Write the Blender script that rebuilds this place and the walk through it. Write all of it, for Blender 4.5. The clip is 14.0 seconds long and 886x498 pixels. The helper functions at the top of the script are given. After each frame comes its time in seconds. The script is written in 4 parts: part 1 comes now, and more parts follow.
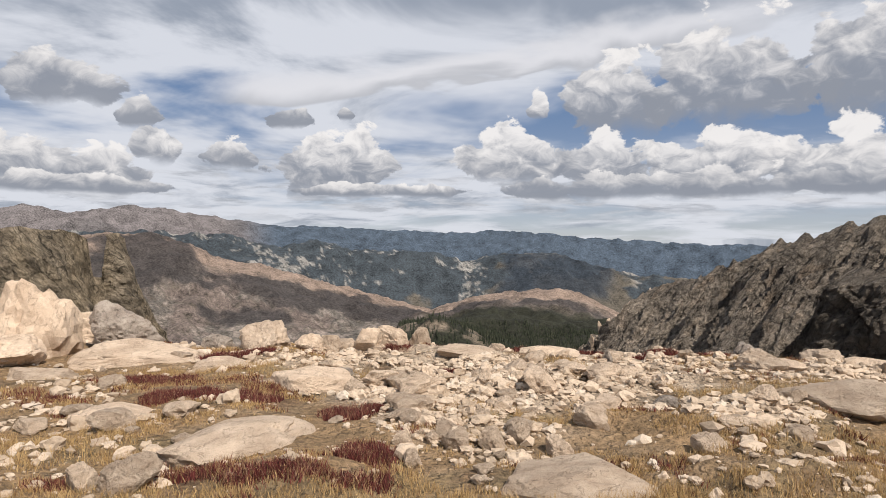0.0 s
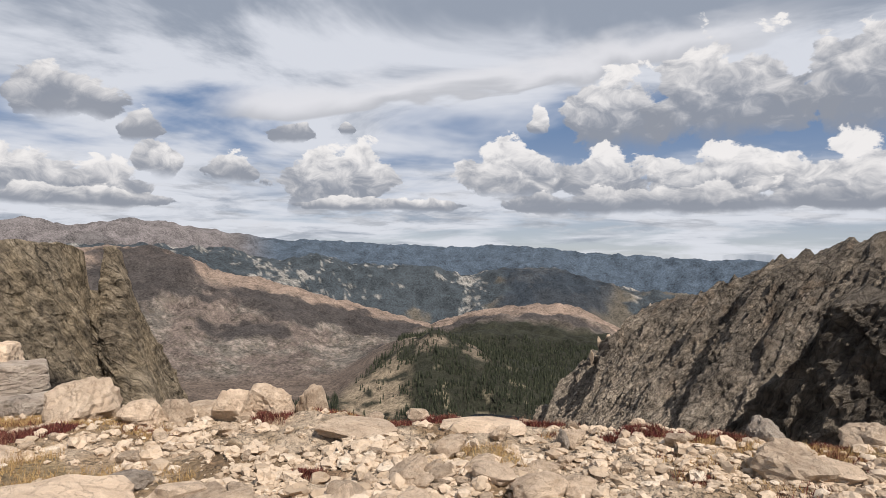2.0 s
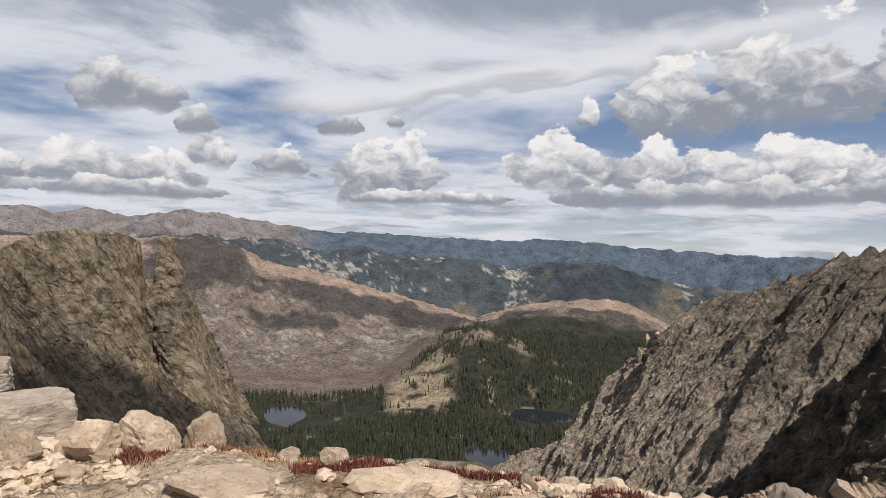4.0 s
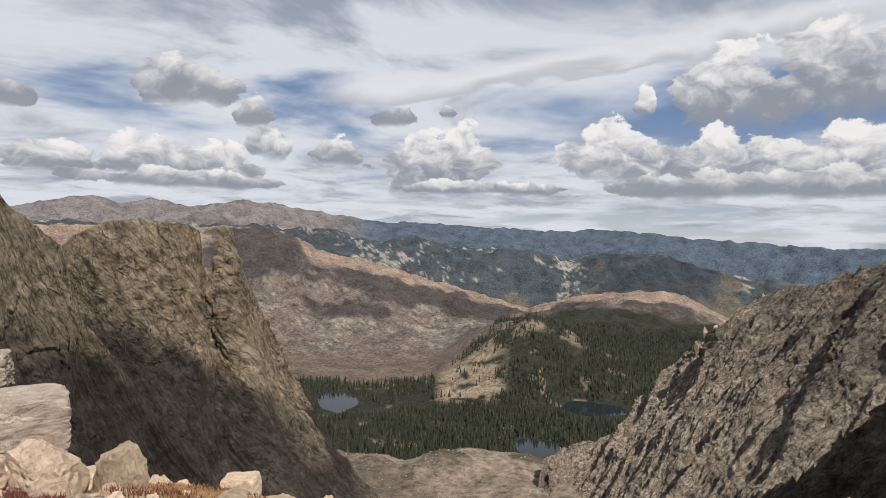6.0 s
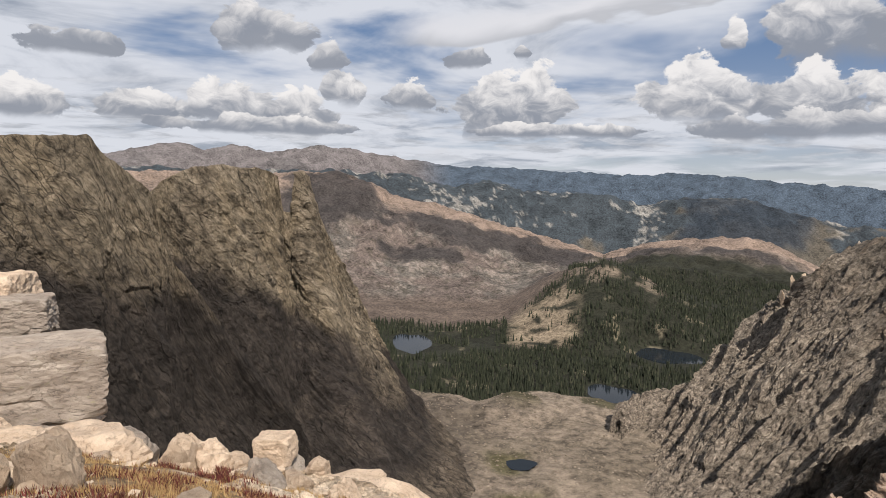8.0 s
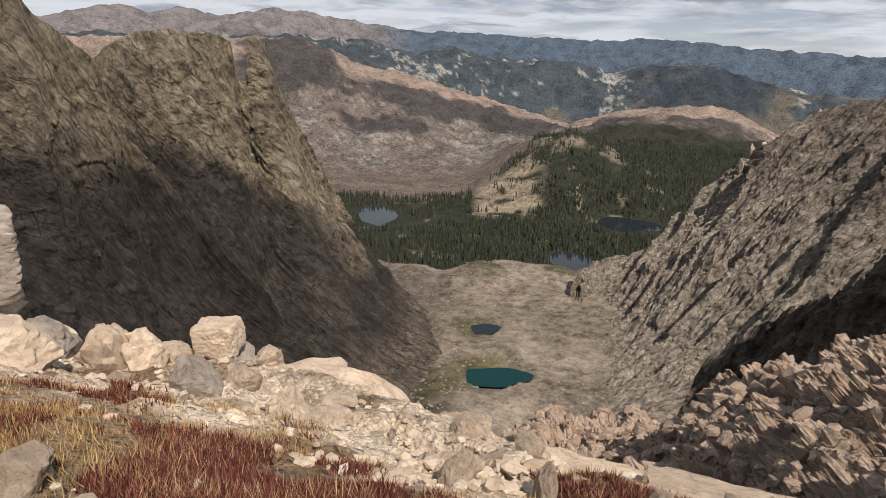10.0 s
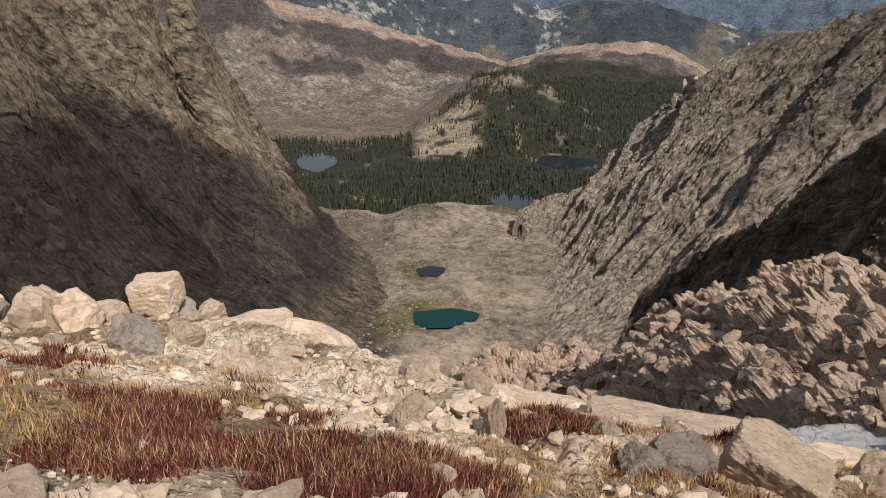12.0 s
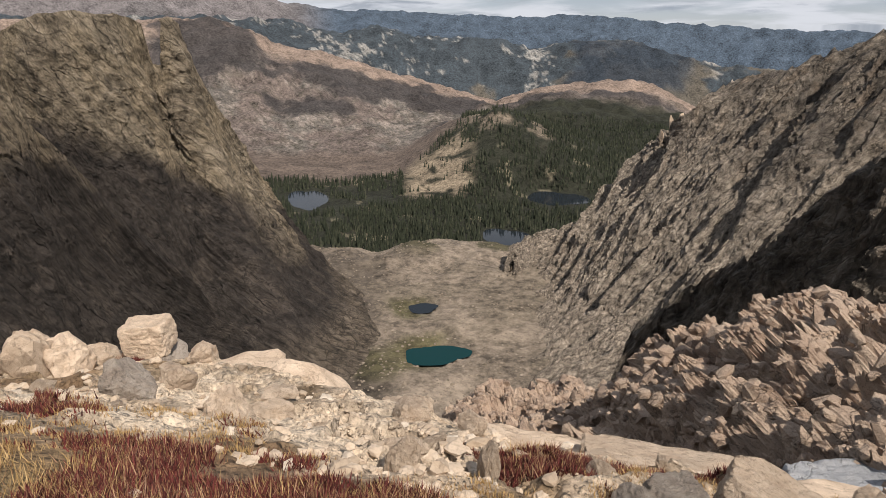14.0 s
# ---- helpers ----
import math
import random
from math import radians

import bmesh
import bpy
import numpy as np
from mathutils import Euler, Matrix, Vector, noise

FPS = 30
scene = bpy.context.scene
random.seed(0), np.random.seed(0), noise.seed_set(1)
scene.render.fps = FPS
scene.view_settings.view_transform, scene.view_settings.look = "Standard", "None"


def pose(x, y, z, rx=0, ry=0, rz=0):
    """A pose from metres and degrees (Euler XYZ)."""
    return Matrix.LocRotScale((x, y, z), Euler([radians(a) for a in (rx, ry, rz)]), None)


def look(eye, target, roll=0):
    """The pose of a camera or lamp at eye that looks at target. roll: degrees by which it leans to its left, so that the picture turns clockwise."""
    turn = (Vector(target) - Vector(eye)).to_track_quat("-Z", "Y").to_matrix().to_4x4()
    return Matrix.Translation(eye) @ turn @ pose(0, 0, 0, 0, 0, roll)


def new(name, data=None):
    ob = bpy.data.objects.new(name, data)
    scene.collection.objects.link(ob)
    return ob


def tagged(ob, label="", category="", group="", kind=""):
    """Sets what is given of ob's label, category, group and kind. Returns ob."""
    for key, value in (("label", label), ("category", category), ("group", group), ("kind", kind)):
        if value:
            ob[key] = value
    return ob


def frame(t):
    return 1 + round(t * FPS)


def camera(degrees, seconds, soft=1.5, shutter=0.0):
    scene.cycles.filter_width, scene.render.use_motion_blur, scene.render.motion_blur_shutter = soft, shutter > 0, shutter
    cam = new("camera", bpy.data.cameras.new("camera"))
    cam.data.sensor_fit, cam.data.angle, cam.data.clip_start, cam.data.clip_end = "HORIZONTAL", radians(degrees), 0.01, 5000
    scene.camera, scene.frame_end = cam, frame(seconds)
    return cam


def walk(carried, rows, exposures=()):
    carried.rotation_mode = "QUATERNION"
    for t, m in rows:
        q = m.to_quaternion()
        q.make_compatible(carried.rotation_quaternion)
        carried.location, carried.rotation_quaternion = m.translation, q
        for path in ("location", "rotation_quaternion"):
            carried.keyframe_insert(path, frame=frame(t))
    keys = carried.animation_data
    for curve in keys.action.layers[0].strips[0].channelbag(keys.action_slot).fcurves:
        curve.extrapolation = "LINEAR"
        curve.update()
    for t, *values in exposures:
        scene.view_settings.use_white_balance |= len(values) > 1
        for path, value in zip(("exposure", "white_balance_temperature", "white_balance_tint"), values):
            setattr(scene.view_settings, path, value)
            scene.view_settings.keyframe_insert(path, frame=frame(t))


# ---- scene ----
cam = camera(68.57, 14.0, soft=0.55)
PATH = [
    (0, pose(0.000, 0.000, 1.598, 89.20, -0.04, 0.00)),
    (0.5, pose(0.307, 0.755, 1.573, 89.31, -0.12, 1.39)),
    (1, pose(0.532, 1.426, 1.637, 89.59, -0.13, 1.52)),
    (1.5, pose(0.784, 2.102, 1.691, 90.28, -0.19, 0.81)),
    (2, pose(1.091, 2.675, 1.725, 90.45, -0.29, 0.02)),
    (2.5, pose(1.439, 3.180, 1.749, 90.43, -0.36, 0.52)),
    (3, pose(1.782, 3.553, 1.763, 90.29, -0.51, 1.72)),
    (5.5, pose(2.282, 5.585, 1.721, 89.06, -1.15, 7.44)),
    (6, pose(2.435, 5.887, 1.713, 88.89, -1.08, 8.71)),
    (6.5, pose(2.557, 6.165, 1.703, 89.03, -1.08, 10.68)),
    (7, pose(2.544, 6.540, 1.715, 88.47, -1.09, 12.92)),
    (7.5, pose(2.530, 6.871, 1.684, 86.53, -1.20, 15.13)),
    (10, pose(2.122, 8.571, 1.248, 72.69, -0.86, 12.01)),
    (10.5, pose(2.101, 8.583, 1.251, 70.93, -0.87, 9.51)),
    (11, pose(2.112, 8.598, 1.253, 69.34, -0.74, 8.08)),
    (11.5, pose(2.122, 8.611, 1.246, 68.22, -0.51, 7.14)),
    (12, pose(2.118, 8.605, 1.244, 67.77, -0.37, 6.51)),
    (12.5, pose(2.117, 8.588, 1.260, 67.63, -0.28, 6.08)),
    (13, pose(2.117, 8.583, 1.265, 68.34, -0.20, 5.81)),
    (13.5, pose(2.117, 8.568, 1.278, 69.58, -0.06, 5.74)),
    (14, pose(2.122, 8.563, 1.295, 71.00, -0.03, 5.63)),
]
walk(cam, PATH, [(0, 0.0, 6450, 13), (14, 0.0, 6450, 13)])


# ---- sun, sky and clouds ----
def node(nt, kind, x=0, **sockets):
    nd = nt.nodes.new(kind)
    nd.location = (x, 0)
    for key, value in sockets.items():
        nd.inputs[key.replace("_", " ")].default_value = value
    return nd


class Sums:
    """Short hand for chains of math nodes."""

    def __init__(self, tree):
        self.tree = tree

    def put(self, socket, value):
        if isinstance(value, (int, float)):
            socket.default_value = value
        else:
            self.tree.links.new(value, socket)

    def do(self, op, a, b=0.0, c=0.0):
        nd = self.tree.nodes.new("ShaderNodeMath")
        nd.operation = op
        for i, value in enumerate((a, b, c)):
            self.put(nd.inputs[i], value)
        return nd.outputs[0]

    def step(self, a, lo, hi, to0=0.0, to1=1.0):
        nd = self.tree.nodes.new("ShaderNodeMapRange")
        nd.interpolation_type = "SMOOTHSTEP"
        for key, value in (("Value", a), ("From Min", lo), ("From Max", hi), ("To Min", to0), ("To Max", to1)):
            self.put(nd.inputs[key], value)
        return nd.outputs[0]

    def mix(self, f, a, b):
        nd = self.tree.nodes.new("ShaderNodeMix")
        nd.data_type = "RGBA"
        self.put(nd.inputs[0], f)
        for i, value in ((6, a), (7, b)):
            if isinstance(value, tuple):
                nd.inputs[i].default_value = (*value, 1)
            else:
                self.tree.links.new(value, nd.inputs[i])
        return nd.outputs[2]

    def noise(self, vector, scale, detail=4.0, rough=0.5, warp=0.0):
        nd = self.tree.nodes.new("ShaderNodeTexNoise")
        for key, value in (("Scale", scale), ("Detail", detail), ("Roughness", rough), ("Distortion", warp)):
            nd.inputs[key].default_value = value
        self.tree.links.new(vector, nd.inputs["Vector"])
        return nd.outputs[0]

    def join(self, x, y, z=0.0):
        nd = self.tree.nodes.new("ShaderNodeCombineXYZ")
        for i, value in enumerate((x, y, z)):
            self.put(nd.inputs[i], value)
        return nd.outputs[0]


SUN_AZ, SUN_EL = 144, 49          # degrees clockwise from straight ahead (+y), and above the horizon
sun = new("sun", bpy.data.lights.new("sun", "SUN"))
sun.data.energy, sun.data.angle, sun.data.color = 5.0, radians(0.6), (1.0, 0.93, 0.82)
sun.matrix_world = look((0, 0, 0), (-math.sin(radians(SUN_AZ)) * math.cos(radians(SUN_EL)),
                                    -math.cos(radians(SUN_AZ)) * math.cos(radians(SUN_EL)), -math.sin(radians(SUN_EL))))

# cumulus clouds: bearing, height of the flat base, half width, height of the top, all in degrees, and how grey they are
CUMULUS = [(-48, 4.6, 6, 2.6, 0.2), (-44.5, 9.3, 4, 2.2, 0.75), (-30, 10.9, 4.7, 4.4, 0.45), (-25, 9.3, 2.4, 2.2, 0.7), (-12.9, 9.8, 2.7, 1.9, 0.7), (-8.5, 10.5, 1.0, 1.0, 0.7), (8.4, 10.7, 1.4, 2.4, 0.0),
           (15, 10.2, 6, 6.5, 0.35), (24, 10.6, 9, 8, 0.4), (36, 11, 10, 9, 0.45), (50, 11, 8, 7, 0.5),
           (-23.8, 6.8, 2.6, 3.4, 0.0), (-40, 5.0, 4, 3.0, 0.1), (-33, 4.8, 6, 4.2, 0.1), (-27.5, 4.7, 4.0, 3.9, 0.1), (-18.5, 6.4, 3.0, 2.2, 0.35), (-9.5, 5.0, 6.3, 6.0, 0.05),
           (6, 5.8, 6.5, 5.2, 0.0), (14, 5.4, 5.5, 4.6, 0.05), (22.5, 4.8, 7.5, 5.4, 0.05), (31, 4.4, 7, 5.0, 0.1), (41, 4.2, 8, 5, 0.1), (52, 4.5, 8, 4.5, 0.2),
           (20, 3.9, 22, 2.3, 0.6), (-31, 3.9, 10, 1.6, 0.5), (-5, 4.0, 9, 1.3, 0.3)]


def build_sky():
    world = bpy.data.worlds.new("sky")
    scene.world = world
    world.use_nodes = True
    nt = world.node_tree
    nt.nodes.clear()
    s = Sums(nt)
    out, back = node(nt, "ShaderNodeOutputWorld"), node(nt, "ShaderNodeBackground", Strength=0.088)
    nt.links.new(back.outputs[0], out.inputs[0])
    sky = node(nt, "ShaderNodeTexSky")
    sky.sky_type, sky.sun_disc = "NISHITA", False
    sky.sun_elevation, sky.sun_rotation, sky.altitude = radians(SUN_EL), radians(SUN_AZ), 3600
    co = node(nt, "ShaderNodeTexCoord")
    split = node(nt, "ShaderNodeSeparateXYZ")
    nt.links.new(co.outputs["Generated"], split.inputs[0])
    x, y, z = split.outputs
    az = s.do("MULTIPLY", s.do("ARCTAN2", x, y), 57.2958)
    el = s.do("MULTIPLY", s.do("ARCSINE", z), 57.2958)
    flat = s.join(s.do("DIVIDE", x, s.do("ADD", s.do("MAXIMUM", z, 0.0), 0.10)), s.do("DIVIDE", y, s.do("ADD", s.do("MAXIMUM", z, 0.0), 0.10)))
    # blue with a pale, hazy rim
    blue = s.mix(s.step(el, -2.0, 13.0), (5.3, 5.6, 6.0), (1.6, 2.65, 4.5))
    blue = s.mix(0.25, blue, sky.outputs[0])
    # high veil in long sheets
    sheet = s.do("ADD", s.step(az, -32.0, -14.0, 0.09, 0.0), s.do("ADD", s.do("MULTIPLY", s.noise(flat, 0.55, 5, 0.55, 0.35), 0.7), s.do("MULTIPLY", s.noise(s.join(s.do("MULTIPLY", az, 0.035), s.do("MULTIPLY", el, 0.16)), 1.0, 6, 0.55, 0.6), 0.5)))
    veil = s.step(s.do("ADD", s.do("ADD", sheet, s.step(el, 12.5, 17.0, -0.01, 0.15)), s.do("MULTIPLY", s.step(s.do("ABSOLUTE", s.do("SUBTRACT", el, 10.0)), 1.0, 4.5, -0.065, 0.0), s.step(s.do("ABSOLUTE", s.do("SUBTRACT", az, 12.0)), 8.0, 26.0, 1.0, 0.3))), 0.475, 0.62)
    grey = s.step(s.do("SUBTRACT", s.noise(flat, 0.9, 6, 0.6, 0.6), s.step(el, 16.0, 21.0, -0.06, 0.13)), 0.36, 0.58)
    colour = s.mix(s.do("MULTIPLY", veil, 0.93), blue, s.mix(grey, (3.6, 4.1, 4.8), (8.1, 8.45, 8.9)))
    # a smooth lens of cloud that climbs across the view
    rise = s.do("ADD", s.do("SUBTRACT", el, s.do("ADD", 13.4, s.do("MULTIPLY", az, 0.13))), s.do("MULTIPLY", s.do("SUBTRACT", s.noise(s.join(s.do("MULTIPLY", az, 0.09), s.do("MULTIPLY", el, 0.25), 5.0), 1.0, 4, 0.45, 0.8), 0.5), 5.0))
    lens = s.do("MULTIPLY", s.do("MULTIPLY", s.step(rise, -0.35, 0.1), s.step(rise, 1.2, 3.4, 1.0, 0.0)), s.do("MULTIPLY", s.step(az, -21.0, -16.0), s.step(az, 18.0, 34.0, 1.0, 0.0)))
    colour = s.mix(s.do("MULTIPLY", lens, 0.9), colour, s.mix(s.step(rise, -0.2, 1.3), (5.6, 5.8, 6.1), (8.5, 8.6, 8.8)))
    # rows of small flat clouds towards the horizon
    rows = s.noise(s.join(s.do("MULTIPLY", az, 0.16), s.do("MULTIPLY", el, 0.9)), 1.0, 6, 0.6, 0.3)
    low = s.do("MULTIPLY", s.step(rows, 0.47, 0.60), s.do("MULTIPLY", s.step(el, 0.8, 3.0), s.step(el, 5.0, 9.0, 1.0, 0.0)))
    tone = s.step(s.noise(s.join(s.do("MULTIPLY", az, 0.22), s.do("MULTIPLY", el, 1.3), 3.0), 1.0, 5, 0.6), 0.35, 0.65)
    colour = s.mix(s.do("MULTIPLY", low, 0.7), colour, s.mix(tone, (3.8, 4.1, 4.5), (7.7, 7.9, 8.15)))
    # heaped clouds with flat grey bases and bright, knobbly tops
    puff = s.do("SUBTRACT", s.noise(s.join(s.do("MULTIPLY", az, 0.26), s.do("MULTIPLY", el, 0.36)), 1.0, 9, 0.56, 0.25), 0.5)
    knob = s.noise(s.join(s.do("MULTIPLY", az, 0.5), s.do("MULTIPLY", el, 0.75), 7.0), 1.0, 8, 0.58, 0.6)
    for a, base, half, tall, dull in CUMULUS:
        up = s.do("DIVIDE", s.do("SUBTRACT", el, base), tall)
        side = s.do("DIVIDE", s.do("SUBTRACT", az, a), half)
        inside = s.do("SUBTRACT", s.do("SUBTRACT", 1.0, s.do("MULTIPLY", side, side)), s.do("ABSOLUTE", s.do("MULTIPLY", s.do("SUBTRACT", up, 0.18), 1.15)))
        inside = s.do("ADD", inside, s.do("MULTIPLY", puff, 1.9 if tall > 6 else 2.3))
        cover = s.do("MULTIPLY", s.step(inside, 0.25, 0.37), s.step(s.do("ADD", up, s.do("MULTIPLY", puff, 0.5)), -0.28, 0.0))
        light = s.do("SUBTRACT", s.do("ADD", s.do("MULTIPLY", up, 1.1), s.do("MULTIPLY", s.do("SUBTRACT", knob, 0.5), 2.1 - 0.9 * dull)), 0.55 * dull)
        shade = s.mix(s.step(light, -0.2, 0.85), (3.2, 3.5, 4.0), (10.2, 10.0, 9.6))
        colour = s.mix(s.do("MULTIPLY", cover, 0.94), colour, shade)
    nt.links.new(colour, back.inputs["Color"])


build_sky()


# ---- materials ----
def material(name, roughness=0.9):
    m = bpy.data.materials.new(name)
    m.use_nodes = True
    nt = m.node_tree
    b = nt.nodes["Principled BSDF"]
    b.inputs["Roughness"].default_value = roughness
    b.inputs["Specular IOR Level"].default_value = 0.25
    return m, nt, b, Sums(nt)


def place_of(nt, which="Object"):
    return node(nt, "ShaderNodeTexCoord").outputs[which]


def bump(nt, b, height, strength, distance):
    nd = node(nt, "ShaderNodeBump", Strength=strength, Distance=distance)
    nt.links.new(height, nd.inputs["Height"])
    nt.links.new(nd.outputs[0], b.inputs["Normal"])


def rock_material(name, dark, mid, light, size, relief, stain=(0.05, 0.045, 0.04), which="Object", by_object=0.0, lichen=None, soft=1.0):
    """Weathered rock: broad patches, grain and dark stains; size is the metres of a patch."""
    m, nt, b, s = material(name)
    p = place_of(nt, which)
    big, fine = s.noise(p, 1.0 / size, 6, 0.6, 0.4), s.noise(p, 9.0 / size, 8, 0.68, 0.2)
    c = s.mix(s.step(big, 0.34, 0.66), dark, light)
    c = s.mix(s.step(fine, 0.36, 0.64, 0.0, 0.75), c, mid)
    spots = s.noise(p, 3.1 / size, 10, 0.72, 1.0)
    c = s.mix(s.step(spots, 0.57, 0.72, 0.0, 0.7 * soft), c, stain)
    speck = s.noise(p, 45.0 / size, 3, 0.8)
    c = s.mix(s.step(speck, 0.52, 0.66, 0.0, 0.5 * soft), c, stain)
    c = s.mix(s.step(speck, 0.32, 0.44, 0.4 * soft, 0.0), c, light)
    cracks = s.do("ABSOLUTE", s.do("SUBTRACT", s.noise(p, 1.3 / size, 4, 0.6, 0.6), 0.5))
    c = s.mix(s.step(cracks, 0.002, 0.009, 0.45 * soft, 0.0), c, stain)
    if lichen:
        c = s.mix(s.step(s.noise(p, 5.3 / size, 6, 0.7), 0.60, 0.68, 0.0, 0.6), c, lichen)
    if by_object:
        r = node(nt, "ShaderNodeObjectInfo").outputs["Random"]
        hue = node(nt, "ShaderNodeHueSaturation")
        s.put(hue.inputs["Value"], s.step(r, 0.0, 1.0, 1.0 - by_object, 1.0 + by_object))
        nt.links.new(c, hue.inputs["Color"])
        c = hue.outputs[0]
    nt.links.new(c, b.inputs["Base Color"])
    bump(nt, b, s.do("ADD", s.do("ADD", fine, s.do("MULTIPLY", spots, 0.8)), s.do("ADD", s.do("MULTIPLY", speck, 0.35), s.step(cracks, 0.0, 0.012, 0.0, 0.4))), soft, relief)
    return m


def cover_material(name, grain, relief, contrast=0.5):
    """Land cover from the mesh's own cover colours, broken up by grain of that size in metres."""
    m, nt, b, s = material(name, 0.95)
    at = node(nt, "ShaderNodeAttribute")
    at.attribute_name = "cover"
    p = place_of(nt)
    n1, n2 = s.noise(p, 1.0 / grain, 12, 0.75), s.noise(p, 0.12 / grain, 6, 0.65, 0.5)
    hue = node(nt, "ShaderNodeHueSaturation")
    s.put(hue.inputs["Value"], s.do("ADD", s.do("ADD", 1.0 - contrast, s.step(n1, 0.3, 0.7, 0.0, contrast * 1.2)), s.step(n2, 0.3, 0.7, -0.2, 0.25)))
    nt.links.new(at.outputs["Color"], hue.inputs["Color"])
    c = hue.outputs[0]
    nt.links.new(c, b.inputs["Base Color"])
    bump(nt, b, n1, 0.9, relief)
    return m


def gravel_material(name):
    """Ground from its own cover colours, with pebbles and grit bedded in it."""
    m, nt, b, s = material(name, 0.95)
    at = node(nt, "ShaderNodeAttribute")
    at.attribute_name = "cover"
    p = place_of(nt)
    n1, n2 = s.noise(p, 16.0, 12, 0.75), s.noise(p, 2.2, 6, 0.65, 0.5)
    rise, tone = n1, s.step(n1, 0.3, 0.7, 0.45, 1.35)
    for scale, part in ((14.0, 0.5), (38.0, 0.3)):
        cell = node(nt, "ShaderNodeTexVoronoi", Scale=scale)
        nt.links.new(p, cell.inputs["Vector"])
        split = node(nt, "ShaderNodeSeparateColor")
        nt.links.new(cell.outputs["Color"], split.inputs[0])
        stone = s.do("MULTIPLY", s.step(cell.outputs["Distance"], 0.25, 0.5, 1.0, 0.0), s.step(s.do("ADD", split.outputs[0], s.do("MULTIPLY", n2, 1.2)), 0.9, 1.05))
        tone = s.do("ADD", tone, s.do("MULTIPLY", stone, s.do("MULTIPLY", s.do("SUBTRACT", split.outputs[1], 0.3), part)))
        rise = s.do("ADD", rise, s.do("MULTIPLY", stone, part * 1.6))
    tone = s.do("ADD", tone, s.step(n2, 0.3, 0.7, -0.2, 0.2))
    hue = node(nt, "ShaderNodeHueSaturation")
    s.put(hue.inputs["Value"], s.do("MAXIMUM", tone, 0.2))
    nt.links.new(at.outputs["Color"], hue.inputs["Color"])
    nt.links.new(hue.outputs[0], b.inputs["Base Color"])
    bump(nt, b, rise, 1.0, 0.03)
    return m


